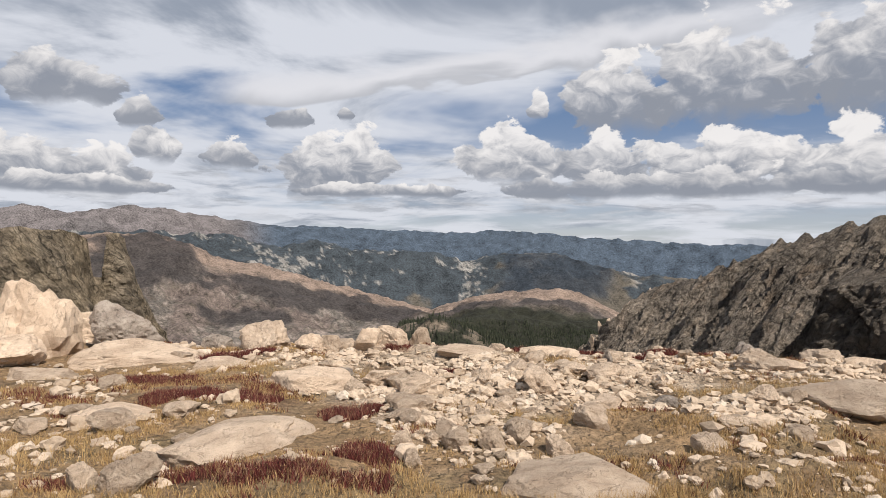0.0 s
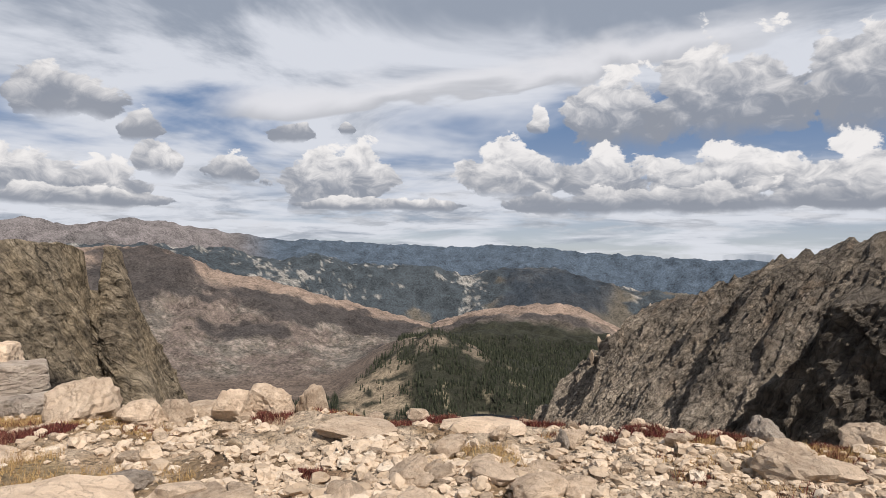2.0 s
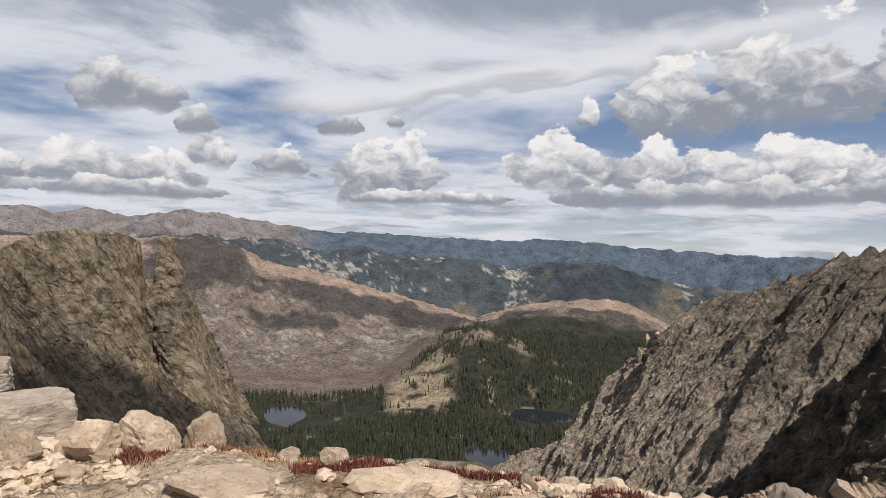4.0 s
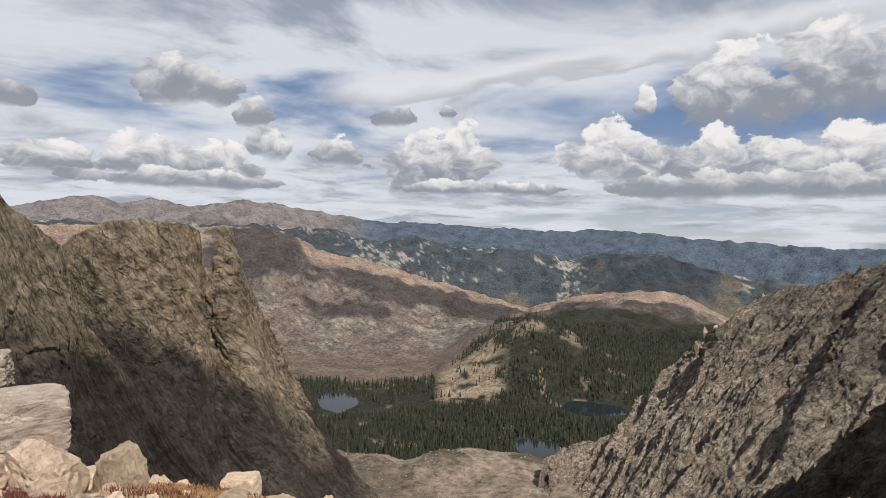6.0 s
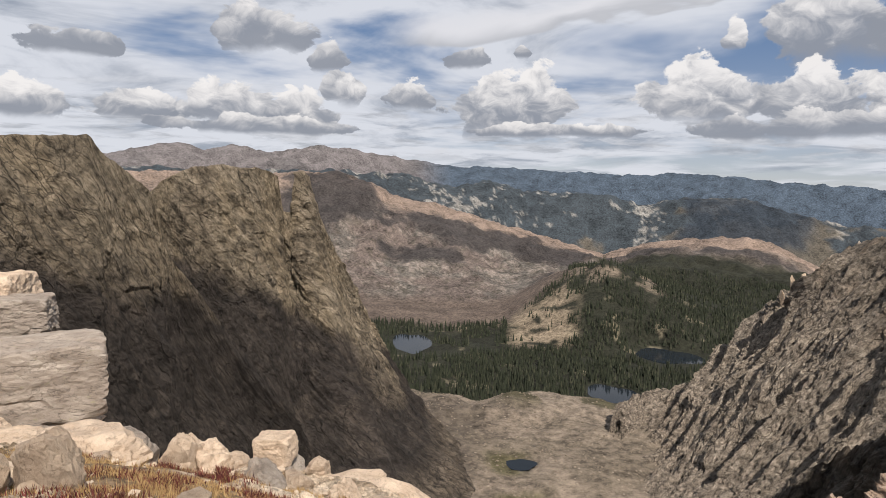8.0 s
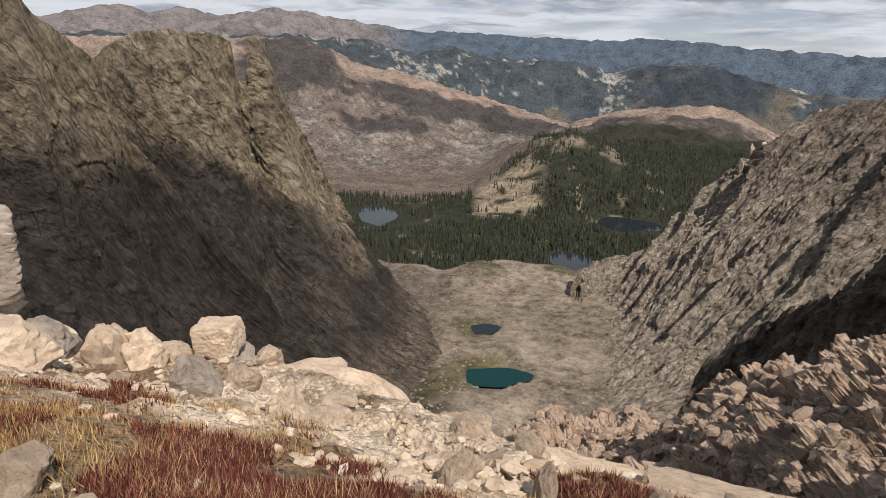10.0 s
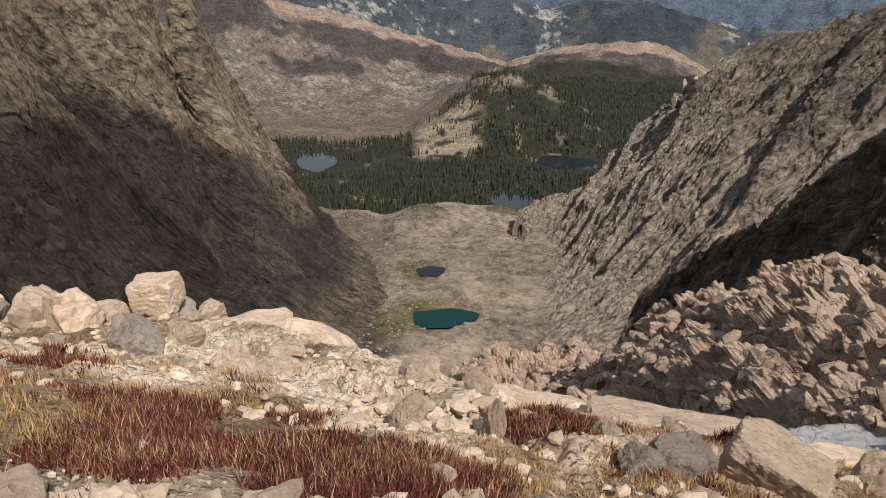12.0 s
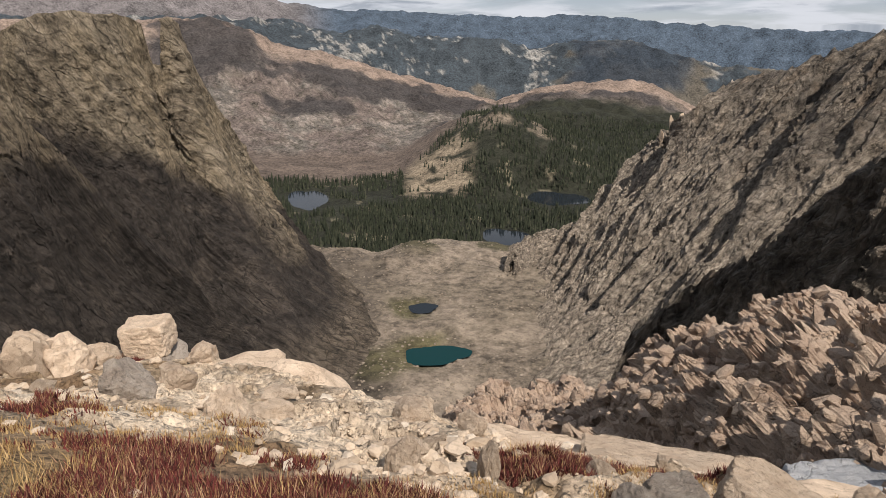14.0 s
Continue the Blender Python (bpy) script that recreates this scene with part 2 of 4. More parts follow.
def crag_material(name, block, streaks, relief, contrast, pale, dark):
    """Jointed cliff rock: cover colours broken into blocks and streaks that run down the face, with open joints."""
    m, nt, b, s = material(name, 0.95)
    at, fall = node(nt, "ShaderNodeAttribute"), node(nt, "ShaderNodeAttribute")
    at.attribute_name, fall.attribute_name = "cover", "fall"
    p = place_of(nt)

    def scaled(vector, x, y, z):
        nd = node(nt, "ShaderNodeVectorMath")
        nd.operation = "MULTIPLY"
        nd.inputs[1].default_value = (x, y, z)
        nt.links.new(vector, nd.inputs[0])
        return nd.outputs[0]

    def cells(vector, scale, feature, out):
        nd = node(nt, "ShaderNodeTexVoronoi", Scale=scale)
        nd.feature = feature
        nt.links.new(vector, nd.inputs["Vector"])
        return nd.outputs[out]

    wander = node(nt, "ShaderNodeTexNoise", Scale=0.35 / block, Detail=6.0)
    nt.links.new(p, wander.inputs["Vector"])
    shake = scaled(wander.outputs["Color"], 1.6 * block, 1.6 * block, 1.6 * block)
    lay = node(nt, "ShaderNodeVectorMath")
    lay.operation = "ADD"
    nt.links.new(scaled(fall.outputs["Vector"], 1.0, 0.55, 1.0), lay.inputs[0])
    nt.links.new(shake, lay.inputs[1])
    q = lay.outputs[0]
    shade = node(nt, "ShaderNodeSeparateColor")
    nt.links.new(cells(q, 1.0 / block, "F1", "Color"), shade.inputs[0])
    shade2 = node(nt, "ShaderNodeSeparateColor")
    nt.links.new(cells(q, 2.9 / block, "F1", "Color"), shade2.inputs[0])
    streak = s.noise(scaled(fall.outputs["Vector"], 1.0, 0.5, 1.0), 1.0 / streaks, 10, 0.68, 0.5)
    fine, broad = s.noise(p, 1.3 / block, 12, 0.74, 0.3), s.noise(p, 0.07 / block, 5, 0.6, 0.4)
    joint = s.step(cells(q, 1.0 / block, "DISTANCE_TO_EDGE", "Distance"), 0.0, 0.05)
    joint2 = s.step(cells(q, 2.9 / block, "DISTANCE_TO_EDGE", "Distance"), 0.0, 0.07)
    v = s.do("ADD", s.step(streak, 0.3, 0.7, 1.0 - contrast, 1.0 + contrast), s.step(fine, 0.3, 0.7, -contrast * 1.25, contrast * 1.25))
    v = s.do("ADD", v, s.do("MULTIPLY", s.do("SUBTRACT", s.do("ADD", shade.outputs[0], s.do("MULTIPLY", shade2.outputs[0], 0.7)), 0.85), contrast * 0.5))
    v = s.do("ADD", v, s.step(broad, 0.3, 0.7, -0.15, 0.15))
    hue = node(nt, "ShaderNodeHueSaturation")
    s.put(hue.inputs["Value"], s.do("MAXIMUM", v, 0.12))
    nt.links.new(at.outputs["Color"], hue.inputs["Color"])
    worn = node(nt, "ShaderNodeHueSaturation", Value=pale, Saturation=0.85)
    nt.links.new(at.outputs["Color"], worn.inputs["Color"])
    c = s.mix(s.do("MULTIPLY", s.step(streak, 0.54, 0.7), s.step(fine, 0.44, 0.6, 0.0, 0.7)), hue.outputs[0], worn.outputs[0])
    c = s.mix(s.do("MULTIPLY", s.do("SUBTRACT", 1.0, s.do("MULTIPLY", joint, joint2)), s.step(broad, 0.4, 0.6, 0.25, 0.75)), c, dark)
    nt.links.new(c, b.inputs["Base Color"])
    rise = s.do("ADD", s.do("ADD", s.do("MULTIPLY", shade.outputs[1], 0.6), s.do("MULTIPLY", shade2.outputs[1], 0.3)), s.do("ADD", s.do("MULTIPLY", streak, 1.6), s.do("MULTIPLY", fine, 2.0)))
    bump(nt, b, s.do("ADD", rise, s.do("MULTIPLY", joint, 0.35)), 1.0, relief)
    return m


def leaf_material(name, a, bcol, c, rough=0.8):
    m, nt, b, s = material(name, rough)
    r = node(nt, "ShaderNodeNewGeometry").outputs["Random Per Island"]
    col = s.mix(s.step(r, 0.0, 0.6), a, bcol)
    col = s.mix(s.step(r, 0.75, 1.0), col, c)
    nt.links.new(col, b.inputs["Base Color"])
    return m


GRANITE = rock_material("granite", (0.46, 0.345, 0.25), (0.59, 0.455, 0.335), (0.71, 0.57, 0.435), 0.5, 0.02, (0.20, 0.14, 0.10), by_object=0.2, soft=0.9)
LICHEN_GRANITE = rock_material("lichen_granite", (0.29, 0.235, 0.19), (0.40, 0.335, 0.28), (0.50, 0.43, 0.36), 0.5, 0.022, (0.09, 0.075, 0.065), lichen=(0.36, 0.33, 0.20), soft=1.0)
SPUR_ROCK = rock_material("spur_rock", (0.29, 0.20, 0.145), (0.43, 0.315, 0.235), (0.54, 0.42, 0.32), 2.2, 0.12, (0.07, 0.055, 0.045))
LAND = cover_material("land", 9.0, 3.0, 0.75)
WALL_ROCK = crag_material("wall_rock", 8.0, 7.0, 2.6, 0.40, 1.8, (0.03, 0.026, 0.022))
RIDGE_ROCK = crag_material("ridge_rock", 5.0, 4.0, 2.6, 0.42, 2.0, (0.04, 0.034, 0.03))
SUMMIT = gravel_material("summit_gravel")
SNOW = rock_material("old_snow", (0.40, 0.40, 0.41), (0.52, 0.52, 0.53), (0.62, 0.62, 0.63), 1.2, 0.12, (0.25, 0.245, 0.24))
CONIFER = leaf_material("conifer", (0.020, 0.025, 0.015), (0.036, 0.042, 0.025), (0.065, 0.066, 0.042))
RED_LEAF = leaf_material("red_leaf", (0.045, 0.014, 0.013), (0.16, 0.040, 0.034), (0.24, 0.12, 0.07))
STALK = leaf_material("stalk", (0.20, 0.10, 0.06), (0.42, 0.26, 0.16), (0.55, 0.36, 0.25))
STRAW = leaf_material("straw", (0.34, 0.215, 0.085), (0.50, 0.345, 0.165), (0.18, 0.09, 0.048))
SCREE = leaf_material("scree", (0.17, 0.14, 0.105), (0.235, 0.19, 0.145), (0.31, 0.255, 0.20), 0.9)


def chip_material():
    m, nt, b, s = material("stone_chips", 0.9)
    r = node(nt, "ShaderNodeNewGeometry").outputs["Random Per Island"]
    p = place_of(nt)
    c = s.mix(s.step(r, 0.0, 0.6), (0.42, 0.325, 0.235), (0.61, 0.485, 0.365))
    c = s.mix(s.step(r, 0.8, 1.0), c, (0.66, 0.56, 0.45))
    c = s.mix(s.step(s.noise(p, 30.0, 6, 0.7), 0.45, 0.7, 0.0, 0.5), c, (0.25, 0.19, 0.14))
    nt.links.new(c, b.inputs["Base Color"])
    bump(nt, b, s.noise(p, 60.0, 6, 0.7), 0.7, 0.015)
    return m


STONE_CHIPS = chip_material()


def water_material(name, colour):
    m, nt, b, s = material(name, 0.06)
    b.inputs["Base Color"].default_value = (*colour, 1)
    b.inputs["Specular IOR Level"].default_value = 0.12
    bump(nt, b, s.noise(place_of(nt), 0.4, 4, 0.6), 0.12, 0.3)
    return m


TEAL = water_material("teal_water", (0.003, 0.032, 0.033))
SLATE = water_material("slate_water", (0.016, 0.021, 0.027))


# ---- noise and mesh tools ----
def lattice(i, j, k):
    h = (i * 374761393 + j * 668265263 + k * 2147483647) & 0xFFFFFFFF
    h = ((h ^ (h >> 13)) * 1274126177) & 0xFFFFFFFF
    return ((h ^ (h >> 16)) & 0xFFFF) / 32767.5 - 1.0


def grain(p):
    """Smooth value noise, -1 to 1, for an (n, 3) array."""
    q = np.floor(p).astype(np.int64)
    f = p - q
    f = f * f * f * (f * (f * 6 - 15) + 10)
    total = 0
    for dx in (0, 1):
        wx = f[:, 0] if dx else 1 - f[:, 0]
        for dy in (0, 1):
            wy = wx * (f[:, 1] if dy else 1 - f[:, 1])
            for dz in (0, 1):
                total = total + wy * (f[:, 2] if dz else 1 - f[:, 2]) * lattice(q[:, 0] + dx, q[:, 1] + dy, q[:, 2] + dz)
    return total


def fbm(p, octaves=5, gain=0.5):
    total, a = np.zeros(len(p)), 1.0
    for o in range(octaves):
        total += a * grain(p * 2.03 ** o + 17.3 * o)
        a *= gain
    return total


def ridged(p, octaves=5, gain=0.5):
    total, a = np.zeros(len(p)), 1.0
    for o in range(octaves):
        total += a * (1 - 2 * np.abs(grain(p * 2.07 ** o + 31.7 * o)))
        a *= gain
    return total


def smooth(x, lo, hi):
    t = np.clip((x - lo) / (hi - lo), 0, 1)
    return t * t * (3 - 2 * t)


def mesh_from(name, verts, faces, mat, cover=None, soft=False, fall=None):
    me = bpy.data.meshes.new(name)
    verts, faces = np.asarray(verts, np.float32), np.asarray(faces, np.int32)
    k = faces.shape[1]
    me.vertices.add(len(verts))
    me.vertices.foreach_set("co", verts.ravel())
    me.loops.add(faces.size)
    me.loops.foreach_set("vertex_index", faces.ravel())
    me.polygons.add(len(faces))
    me.polygons.foreach_set("loop_start", np.arange(0, faces.size, k, dtype=np.int32))
    me.update(calc_edges=True)
    me.polygons.foreach_set("use_smooth", np.ascontiguousarray(np.broadcast_to(soft, len(faces))))
    if cover is not None:
        at = me.color_attributes.new("cover", "FLOAT_COLOR", "POINT")
        at.data.foreach_set("color", np.column_stack([cover, np.ones(len(cover))]).astype(np.float32).ravel())
    if fall is not None:
        at = me.attributes.new("fall", "FLOAT_VECTOR", "POINT")
        at.data.foreach_set("vector", fall.astype(np.float32).ravel())
    me.materials.append(mat)
    me.validate()
    return me


def grid_faces(rows, cols):
    i = (np.arange(rows - 1)[:, None] * cols + np.arange(cols - 1)[None]).ravel()
    return np.column_stack([i, i + 1, i + cols + 1, i + cols])


EYE = np.array([2.1, 7.0, 1.5])      # where the view opens; bearings and heights of the country are taken from here


def along(table, az, column):
    return np.interp(az, [r[0] for r in table], [r[column] for r in table])


# ---- the country: one sheet from the basin to the horizon ----
FAR = [(-75, 1.5), (-41.8, 1.7), (-37.1, 2.65), (-35.1, 1.9), (-32.9, 2.6), (-29.5, 2.1), (-26.2, 2.65), (-22.8, 2.4), (-19.3, 1.9), (-15.4, 1.25),
       (-8.4, 0.9), (0, 0.65), (3.4, 0.76), (11.8, 0.25), (17.8, -0.3), (25.4, -0.52), (28.2, -0.8), (60, -0.9)]
MID = [(-60, 0.3), (-24.2, 0.36), (-19.3, 0.22), (-14.3, -0.6), (-10.9, -0.25), (-7.9, -1.0), (-0.7, -1.3), (1.7, -2.1), (4.8, -1.5), (7.4, -1.3),
       (10.3, -1.6), (13.1, -2.45), (15.8, -3.2), (19.3, -3.4), (40, -3.0)]
TAN = [(-60, 0.0), (-29.9, 0.2), (-24.2, 0.3), (-21.3, -0.35), (-19.8, -1.5), (-16.3, -2.2), (-12.8, -3.2), (-9.3, -4.35), (-6.3, -5.05), (-2.9, -5.9),
       (-1.0, -6.4), (2.7, -5.27), (6.7, -4.68), (10.9, -4.57), (12.9, -5.3), (15.2, -6.6), (30, -7.1)]
FOOT = [(-60, -8.0, 2000), (-27, -9.6, 1950), (-24, -10.6, 1850), (-14, -11.2, 1800), (-10, -10.9, 1830), (-6.2, -9.5, 1950), (-3.3, -8.2, 2100),
        (-0.9, -7.4, 2250), (7.2, -7.3, 2300), (15.3, -7.9, 2300), (40, -8.5, 2300)]
LIP = [(-40, -18.0), (-19.4, -18.4), (-16.4, -19.4), (-12.2, -19.3), (-10.1, -18.8), (-7, -18.3), (-3.8, -18.5), (0.4, -19.0), (2.6, -18.2), (30, -17)]
LAKES = [("tarn", -43.5, 421.5, -222.0, 22, 15, 0.1), ("pond", -63.5, 501.5, -222.0, 12, 10, -0.2), ("lake_west", -419, 1326, -352.0, 37, 88, 0.3),
         ("lake_east", 114, 1388, -352.0, 58, 62, -0.7), ("lake_near", 9, 1100, -352.0, 42, 52, 0.0)]


def country(az, d):
    """Height of the country at bearings and distances from EYE, before fine relief."""
    t = lambda a: np.tan(np.radians(a))
    lip, lip_d = EYE[2] + 655 * t(along(LIP, az, 1)), 655 + 0 * az
    foot_d = along(FOOT, az, 2)
    foot, tan_z = EYE[2] + foot_d * t(along(FOOT, az, 1)), EYE[2] + 2900 * t(along(TAN, az, 1))
    mid, far = EYE[2] + 3850 * t(along(MID, az, 1)), EYE[2] + 4600 * t(along(FAR, az, 1))
    trough = np.minimum(tan_z * 3350 / 2900, mid * 3350 / 3850) - 45
    trough2 = np.minimum(mid * 4250 / 3850, far * 4250 / 4600) - 25
    nodes_d = [0 * az + 20, 0 * az + 300, 0 * az + 520, lip_d, 0 * az + 860, 0 * az + 1000, foot_d - 450, foot_d, 0 * az + 2900, 0 * az + 3350, 0 * az + 3850, 0 * az + 4250, 0 * az + 4600, 0 * az + 4980]
    nodes_z = [0 * az - 200, 0 * az - 222, 0 * az - 222, lip, 0 * az - 320, 0 * az - 352, 0 * az - 352, foot, tan_z, trough, mid, trough2, far, 0 * az + EYE[2] + 4980 * t(-0.95)]
    z = nodes_z[0].copy()
    for k in range(len(nodes_d) - 1):
        w = np.clip((d - nodes_d[k]) / (nodes_d[k + 1] - nodes_d[k]), 0, 1)
        hit = d >= nodes_d[k]
        w2 = 0.45 * w + 0.55 * (w * w * (3 - 2 * w))
        z = np.where(hit, nodes_z[k] + (nodes_z[k + 1] - nodes_z[k]) * w2, z)
    # the wooded knoll
    side = np.where(az < -0.9, (az + 0.9) / 8.6, (az + 0.9) / 13.0)
    deep = np.where(d < 1750, (d - 1750) / 430, (d - 1750) / 420)
    z = z + np.maximum(0, 1 - np.sqrt(side ** 2 + deep ** 2)) ** 1.15 * 150 * 1.0
    return z


def lake_distance(x, y, lake):
    _, cx, cy, _, a, b, turn = lake
    u, v = x - cx, y - cy
    u, v = u * math.cos(turn) + v * math.sin(turn), -u * math.sin(turn) + v * math.cos(turn)
    ang = np.arctan2(v / b, u / a)
    wob = 1 + 0.13 * np.sin(2 * ang + cx) + 0.08 * np.sin(3 * ang + cy) + 0.05 * np.sin(5 * ang + cx + cy)
    return np.hypot(u / a, v / b) / wob


def relief(x, y, z, d):
    p = np.column_stack([x, y, z * 0.3])
    size = np.interp(d, [0, 600, 1500, 3000, 5000], [40, 60, 110, 260, 420])
    amp = np.interp(d, [0, 520, 610, 680, 1100, 1900, 2400, 2900, 4000, 5000], [6, 5, 13, 11, 4, 6, 26, 18, 26, 12])
    return amp * (0.6 * ridged(p / 180.0, 5) * np.clip(d / 1500, 0.3, 1) + 0.5 * fbm(p / 60.0, 5))


def land_height(x, y):
    dx, dy = x - EYE[0], y - EYE[1]
    d, az = np.hypot(dx, dy), np.degrees(np.arctan2(dx, dy))
    z = country(az, d)
    z = z + relief(x, y, z, d)
    for lake in LAKES:
        r = lake_distance(x, y, lake)
        w = smooth(r, 1.0, 1.9 if lake[4] > 30 else 2.6)
        z = lake[3] + (z - lake[3]) * w - 3.0 * smooth(-r, -1.02, -0.85)
        z = np.where((r > 1.0) & (r < 2.2), np.maximum(z, lake[3] + 0.25), z)
    return z


def blend(c, w, colour):
    return c + (np.array(colour) - c) * np.clip(w, 0, 1)[:, None]


def land_cover(x, y, z):
    dx, dy = x - EYE[0], y - EYE[1]
    d, az = np.hypot(dx, dy), np.degrees(np.arctan2(dx, dy))
    p = np.column_stack([x, y, z])
    n1, n2, n3 = fbm(p / 45, 5), fbm(p / 160, 5), fbm(p / 420 + 9, 5)
    patches = fbm(np.column_stack([az / 4.5, d / 230, 0 * d + 2]), 5, 0.55)
    c = np.tile(np.array([0.32, 0.258, 0.198]), (len(x), 1))
    c = blend(c, smooth(n1, 0.0, 0.6) * 0.5, (0.20, 0.165, 0.12))
    c = blend(c, smooth(n2, 0.2, 0.7) * 0.6, (0.17, 0.15, 0.08))
    c = blend(c, smooth(d, 610, 650) * smooth(n1 + n2, -0.2, 0.3) * 0.9, (0.095, 0.085, 0.045))
    # left basin floor: dark talus colour, with cloud shade mixed in
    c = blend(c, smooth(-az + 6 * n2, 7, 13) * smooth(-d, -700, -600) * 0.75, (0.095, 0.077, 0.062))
    for lake in LAKES[:2]:
        near = lake_distance(x, y, lake)
        c = blend(c, smooth(-near + 0.9 * n1, -2.6, -1.3) * smooth(lake[1] - x, -14, 6) * 0.8, (0.115, 0.105, 0.045))
    wood = smooth(d, 690, 760)
    c = blend(c, wood, (0.034, 0.035, 0.023))
    c = blend(c, wood * smooth(n1 + 0.5 * n2, 0.55, 0.9) * smooth(-d, -1900, -1500), (0.22, 0.19, 0.13))
    scree = smooth(az, -9.6, -8) * smooth(-az, 2.2, 4.6) * smooth(d, 1330, 1420) * smooth(-d, -1800, -1560)
    c = blend(c, scree * smooth(n1 + 0.6 * n2, -0.35, 0.1), (0.34, 0.27, 0.19))
    top = smooth(d, 1560, 1720) * smooth(-d, -1950, -1850) * smooth(az, -8, -3) * smooth(-az, -6, -2)
    c = blend(c, top * smooth(n1, -0.1, 0.35), (0.25, 0.20, 0.15))
    foot_d = along(FOOT, az, 2)
    brown = smooth(d - foot_d, -330, -180) * smooth(-az, 0, 5)
    c = blend(c, brown, (0.17, 0.13, 0.105))
    hill = smooth(d - foot_d, 0, 130) * smooth(-az, 1.0, 3.0) + smooth(d, 2450, 2640) * smooth(az, -3.0, -1.0)
    c = blend(c, hill, (0.185, 0.147, 0.128))
    c = blend(c, hill * smooth(n2 + 0.4 * n1, 0.0, 0.5) * 0.8, (0.17, 0.155, 0.135))
    c = blend(c, hill * smooth(fbm(p / 22 + 5, 4) + 0.4 * n2, 0.25, 0.55) * 0.7, (0.33, 0.275, 0.235))
    c = blend(c, hill * smooth(fbm(p / 16 + 25, 4), 0.25, 0.5) * 0.6, (0.09, 0.08, 0.06))
    # hill crests coloured a lighter tan, as sunlit ground
    crest = smooth(d, 2600, 2750)
    c = blend(c, crest * hill, (0.32, 0.24, 0.19))
    # cloud shadows painted over the tan hills and their woodland, as ragged ellipses
    cloud_shade = np.zeros(len(x))
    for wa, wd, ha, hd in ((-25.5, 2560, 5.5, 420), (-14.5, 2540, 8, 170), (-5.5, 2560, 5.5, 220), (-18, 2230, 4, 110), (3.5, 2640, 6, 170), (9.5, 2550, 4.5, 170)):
        cloud_shade = np.maximum(cloud_shade, 1.3 - np.hypot((az - wa - 0.004 * (d - wd)) / ha, (d - wd) / hd))
    c = blend(c, smooth(hill, 0.3, 0.9) * smooth(cloud_shade + 0.55 * patches + 0.15 * n1, 0.25, 0.6) * 0.93, (0.066, 0.058, 0.056))
    # back hills: forest colour with the blue of distant haze tinted in
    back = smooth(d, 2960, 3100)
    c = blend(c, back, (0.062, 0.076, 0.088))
    n4 = fbm(p / 18 + 5, 4)
    c = blend(c, back * smooth(n2 + 0.5 * n1 + 0.6 * n4, 0.4, 0.75), (0.33, 0.315, 0.29))
    c = blend(c, back * smooth(n3 + 0.3 * n2, 0.25, 0.6) * 0.7, (0.17, 0.14, 0.10))
    # one far hill darkened in colour to stand for a cloud's shadow
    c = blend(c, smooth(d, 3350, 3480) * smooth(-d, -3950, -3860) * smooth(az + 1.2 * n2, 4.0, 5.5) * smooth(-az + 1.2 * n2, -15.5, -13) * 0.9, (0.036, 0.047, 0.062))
    # farther ridges coloured bluer still, as haze would show them
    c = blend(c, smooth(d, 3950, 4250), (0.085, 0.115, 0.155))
    west = smooth(d, 3950, 4200) * smooth(-az, 14, 19)
    c = blend(c, west, (0.205, 0.185, 0.185))
    c = blend(c, west * smooth(n3, 0.1, 0.5) * 0.7, (0.14, 0.13, 0.13))
    # outer rim of the land paled to a haze colour
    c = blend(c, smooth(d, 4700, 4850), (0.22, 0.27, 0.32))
    return c


def build_country():
    az = np.concatenate([np.arange(-180, -58, 2.5), np.arange(-56, 40, 0.17), np.arange(42, 180.1, 2.5)])
    az[-1] = 180.0
    d = np.concatenate([np.geomspace(20, 330, 24), np.linspace(335, 1000, 115), np.linspace(1006, 2300, 125), np.linspace(2312, 4980, 150)])
    A, D = np.meshgrid(np.radians(az), d)
    x, y = (EYE[0] + D * np.sin(A)).ravel(), (EYE[1] + D * np.cos(A)).ravel()
    z = land_height(x, y)
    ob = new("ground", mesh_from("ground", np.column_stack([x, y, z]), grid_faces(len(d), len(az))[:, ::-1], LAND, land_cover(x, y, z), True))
    tagged(ob, "high basin of pale scree opening onto wooded valleys and bare tan hills", "ground", kind="structure")


build_country()


def build_lake(lake, mat, label):
    name, cx, cy, z, a, b, turn = lake
    ang = np.linspace(0, 2 * np.pi, 72, endpoint=False)
    wob = 1.03 * (1 + 0.13 * np.sin(2 * ang + cx) + 0.08 * np.sin(3 * ang + cy) + 0.05 * np.sin(5 * ang + cx + cy))
    u, v = a * wob * np.cos(ang), b * wob * np.sin(ang)
    x, y = cx + u * math.cos(turn) - v * math.sin(turn), cy + u * math.sin(turn) + v * math.cos(turn)
    bm = bmesh.new()
    bm.faces.new([bm.verts.new((p, q, z)) for p, q in zip(x, y)])
    me = bpy.data.meshes.new("water")
    bm.to_mesh(me)
    me.materials.append(mat)
    tagged(new("water", me), label, "lake", kind="structure")


for lake in LAKES:
    build_lake(lake, TEAL if lake[0] == "tarn" else SLATE, "small teal tarn on the stony floor of the basin" if lake[0] == "tarn" else "still dark mountain lake with a stony shore")


# ---- rock walls ----
def lane(points, n):
    """n places evenly along a line of places."""
    p = np.array(points, float)
    s = np.concatenate([[0], np.cumsum(np.linalg.norm(np.diff(p, axis=0), axis=1))])
    u = np.linspace(0, s[-1], n)
    return np.column_stack([np.interp(u, s, p[:, k]) for k in range(3)])


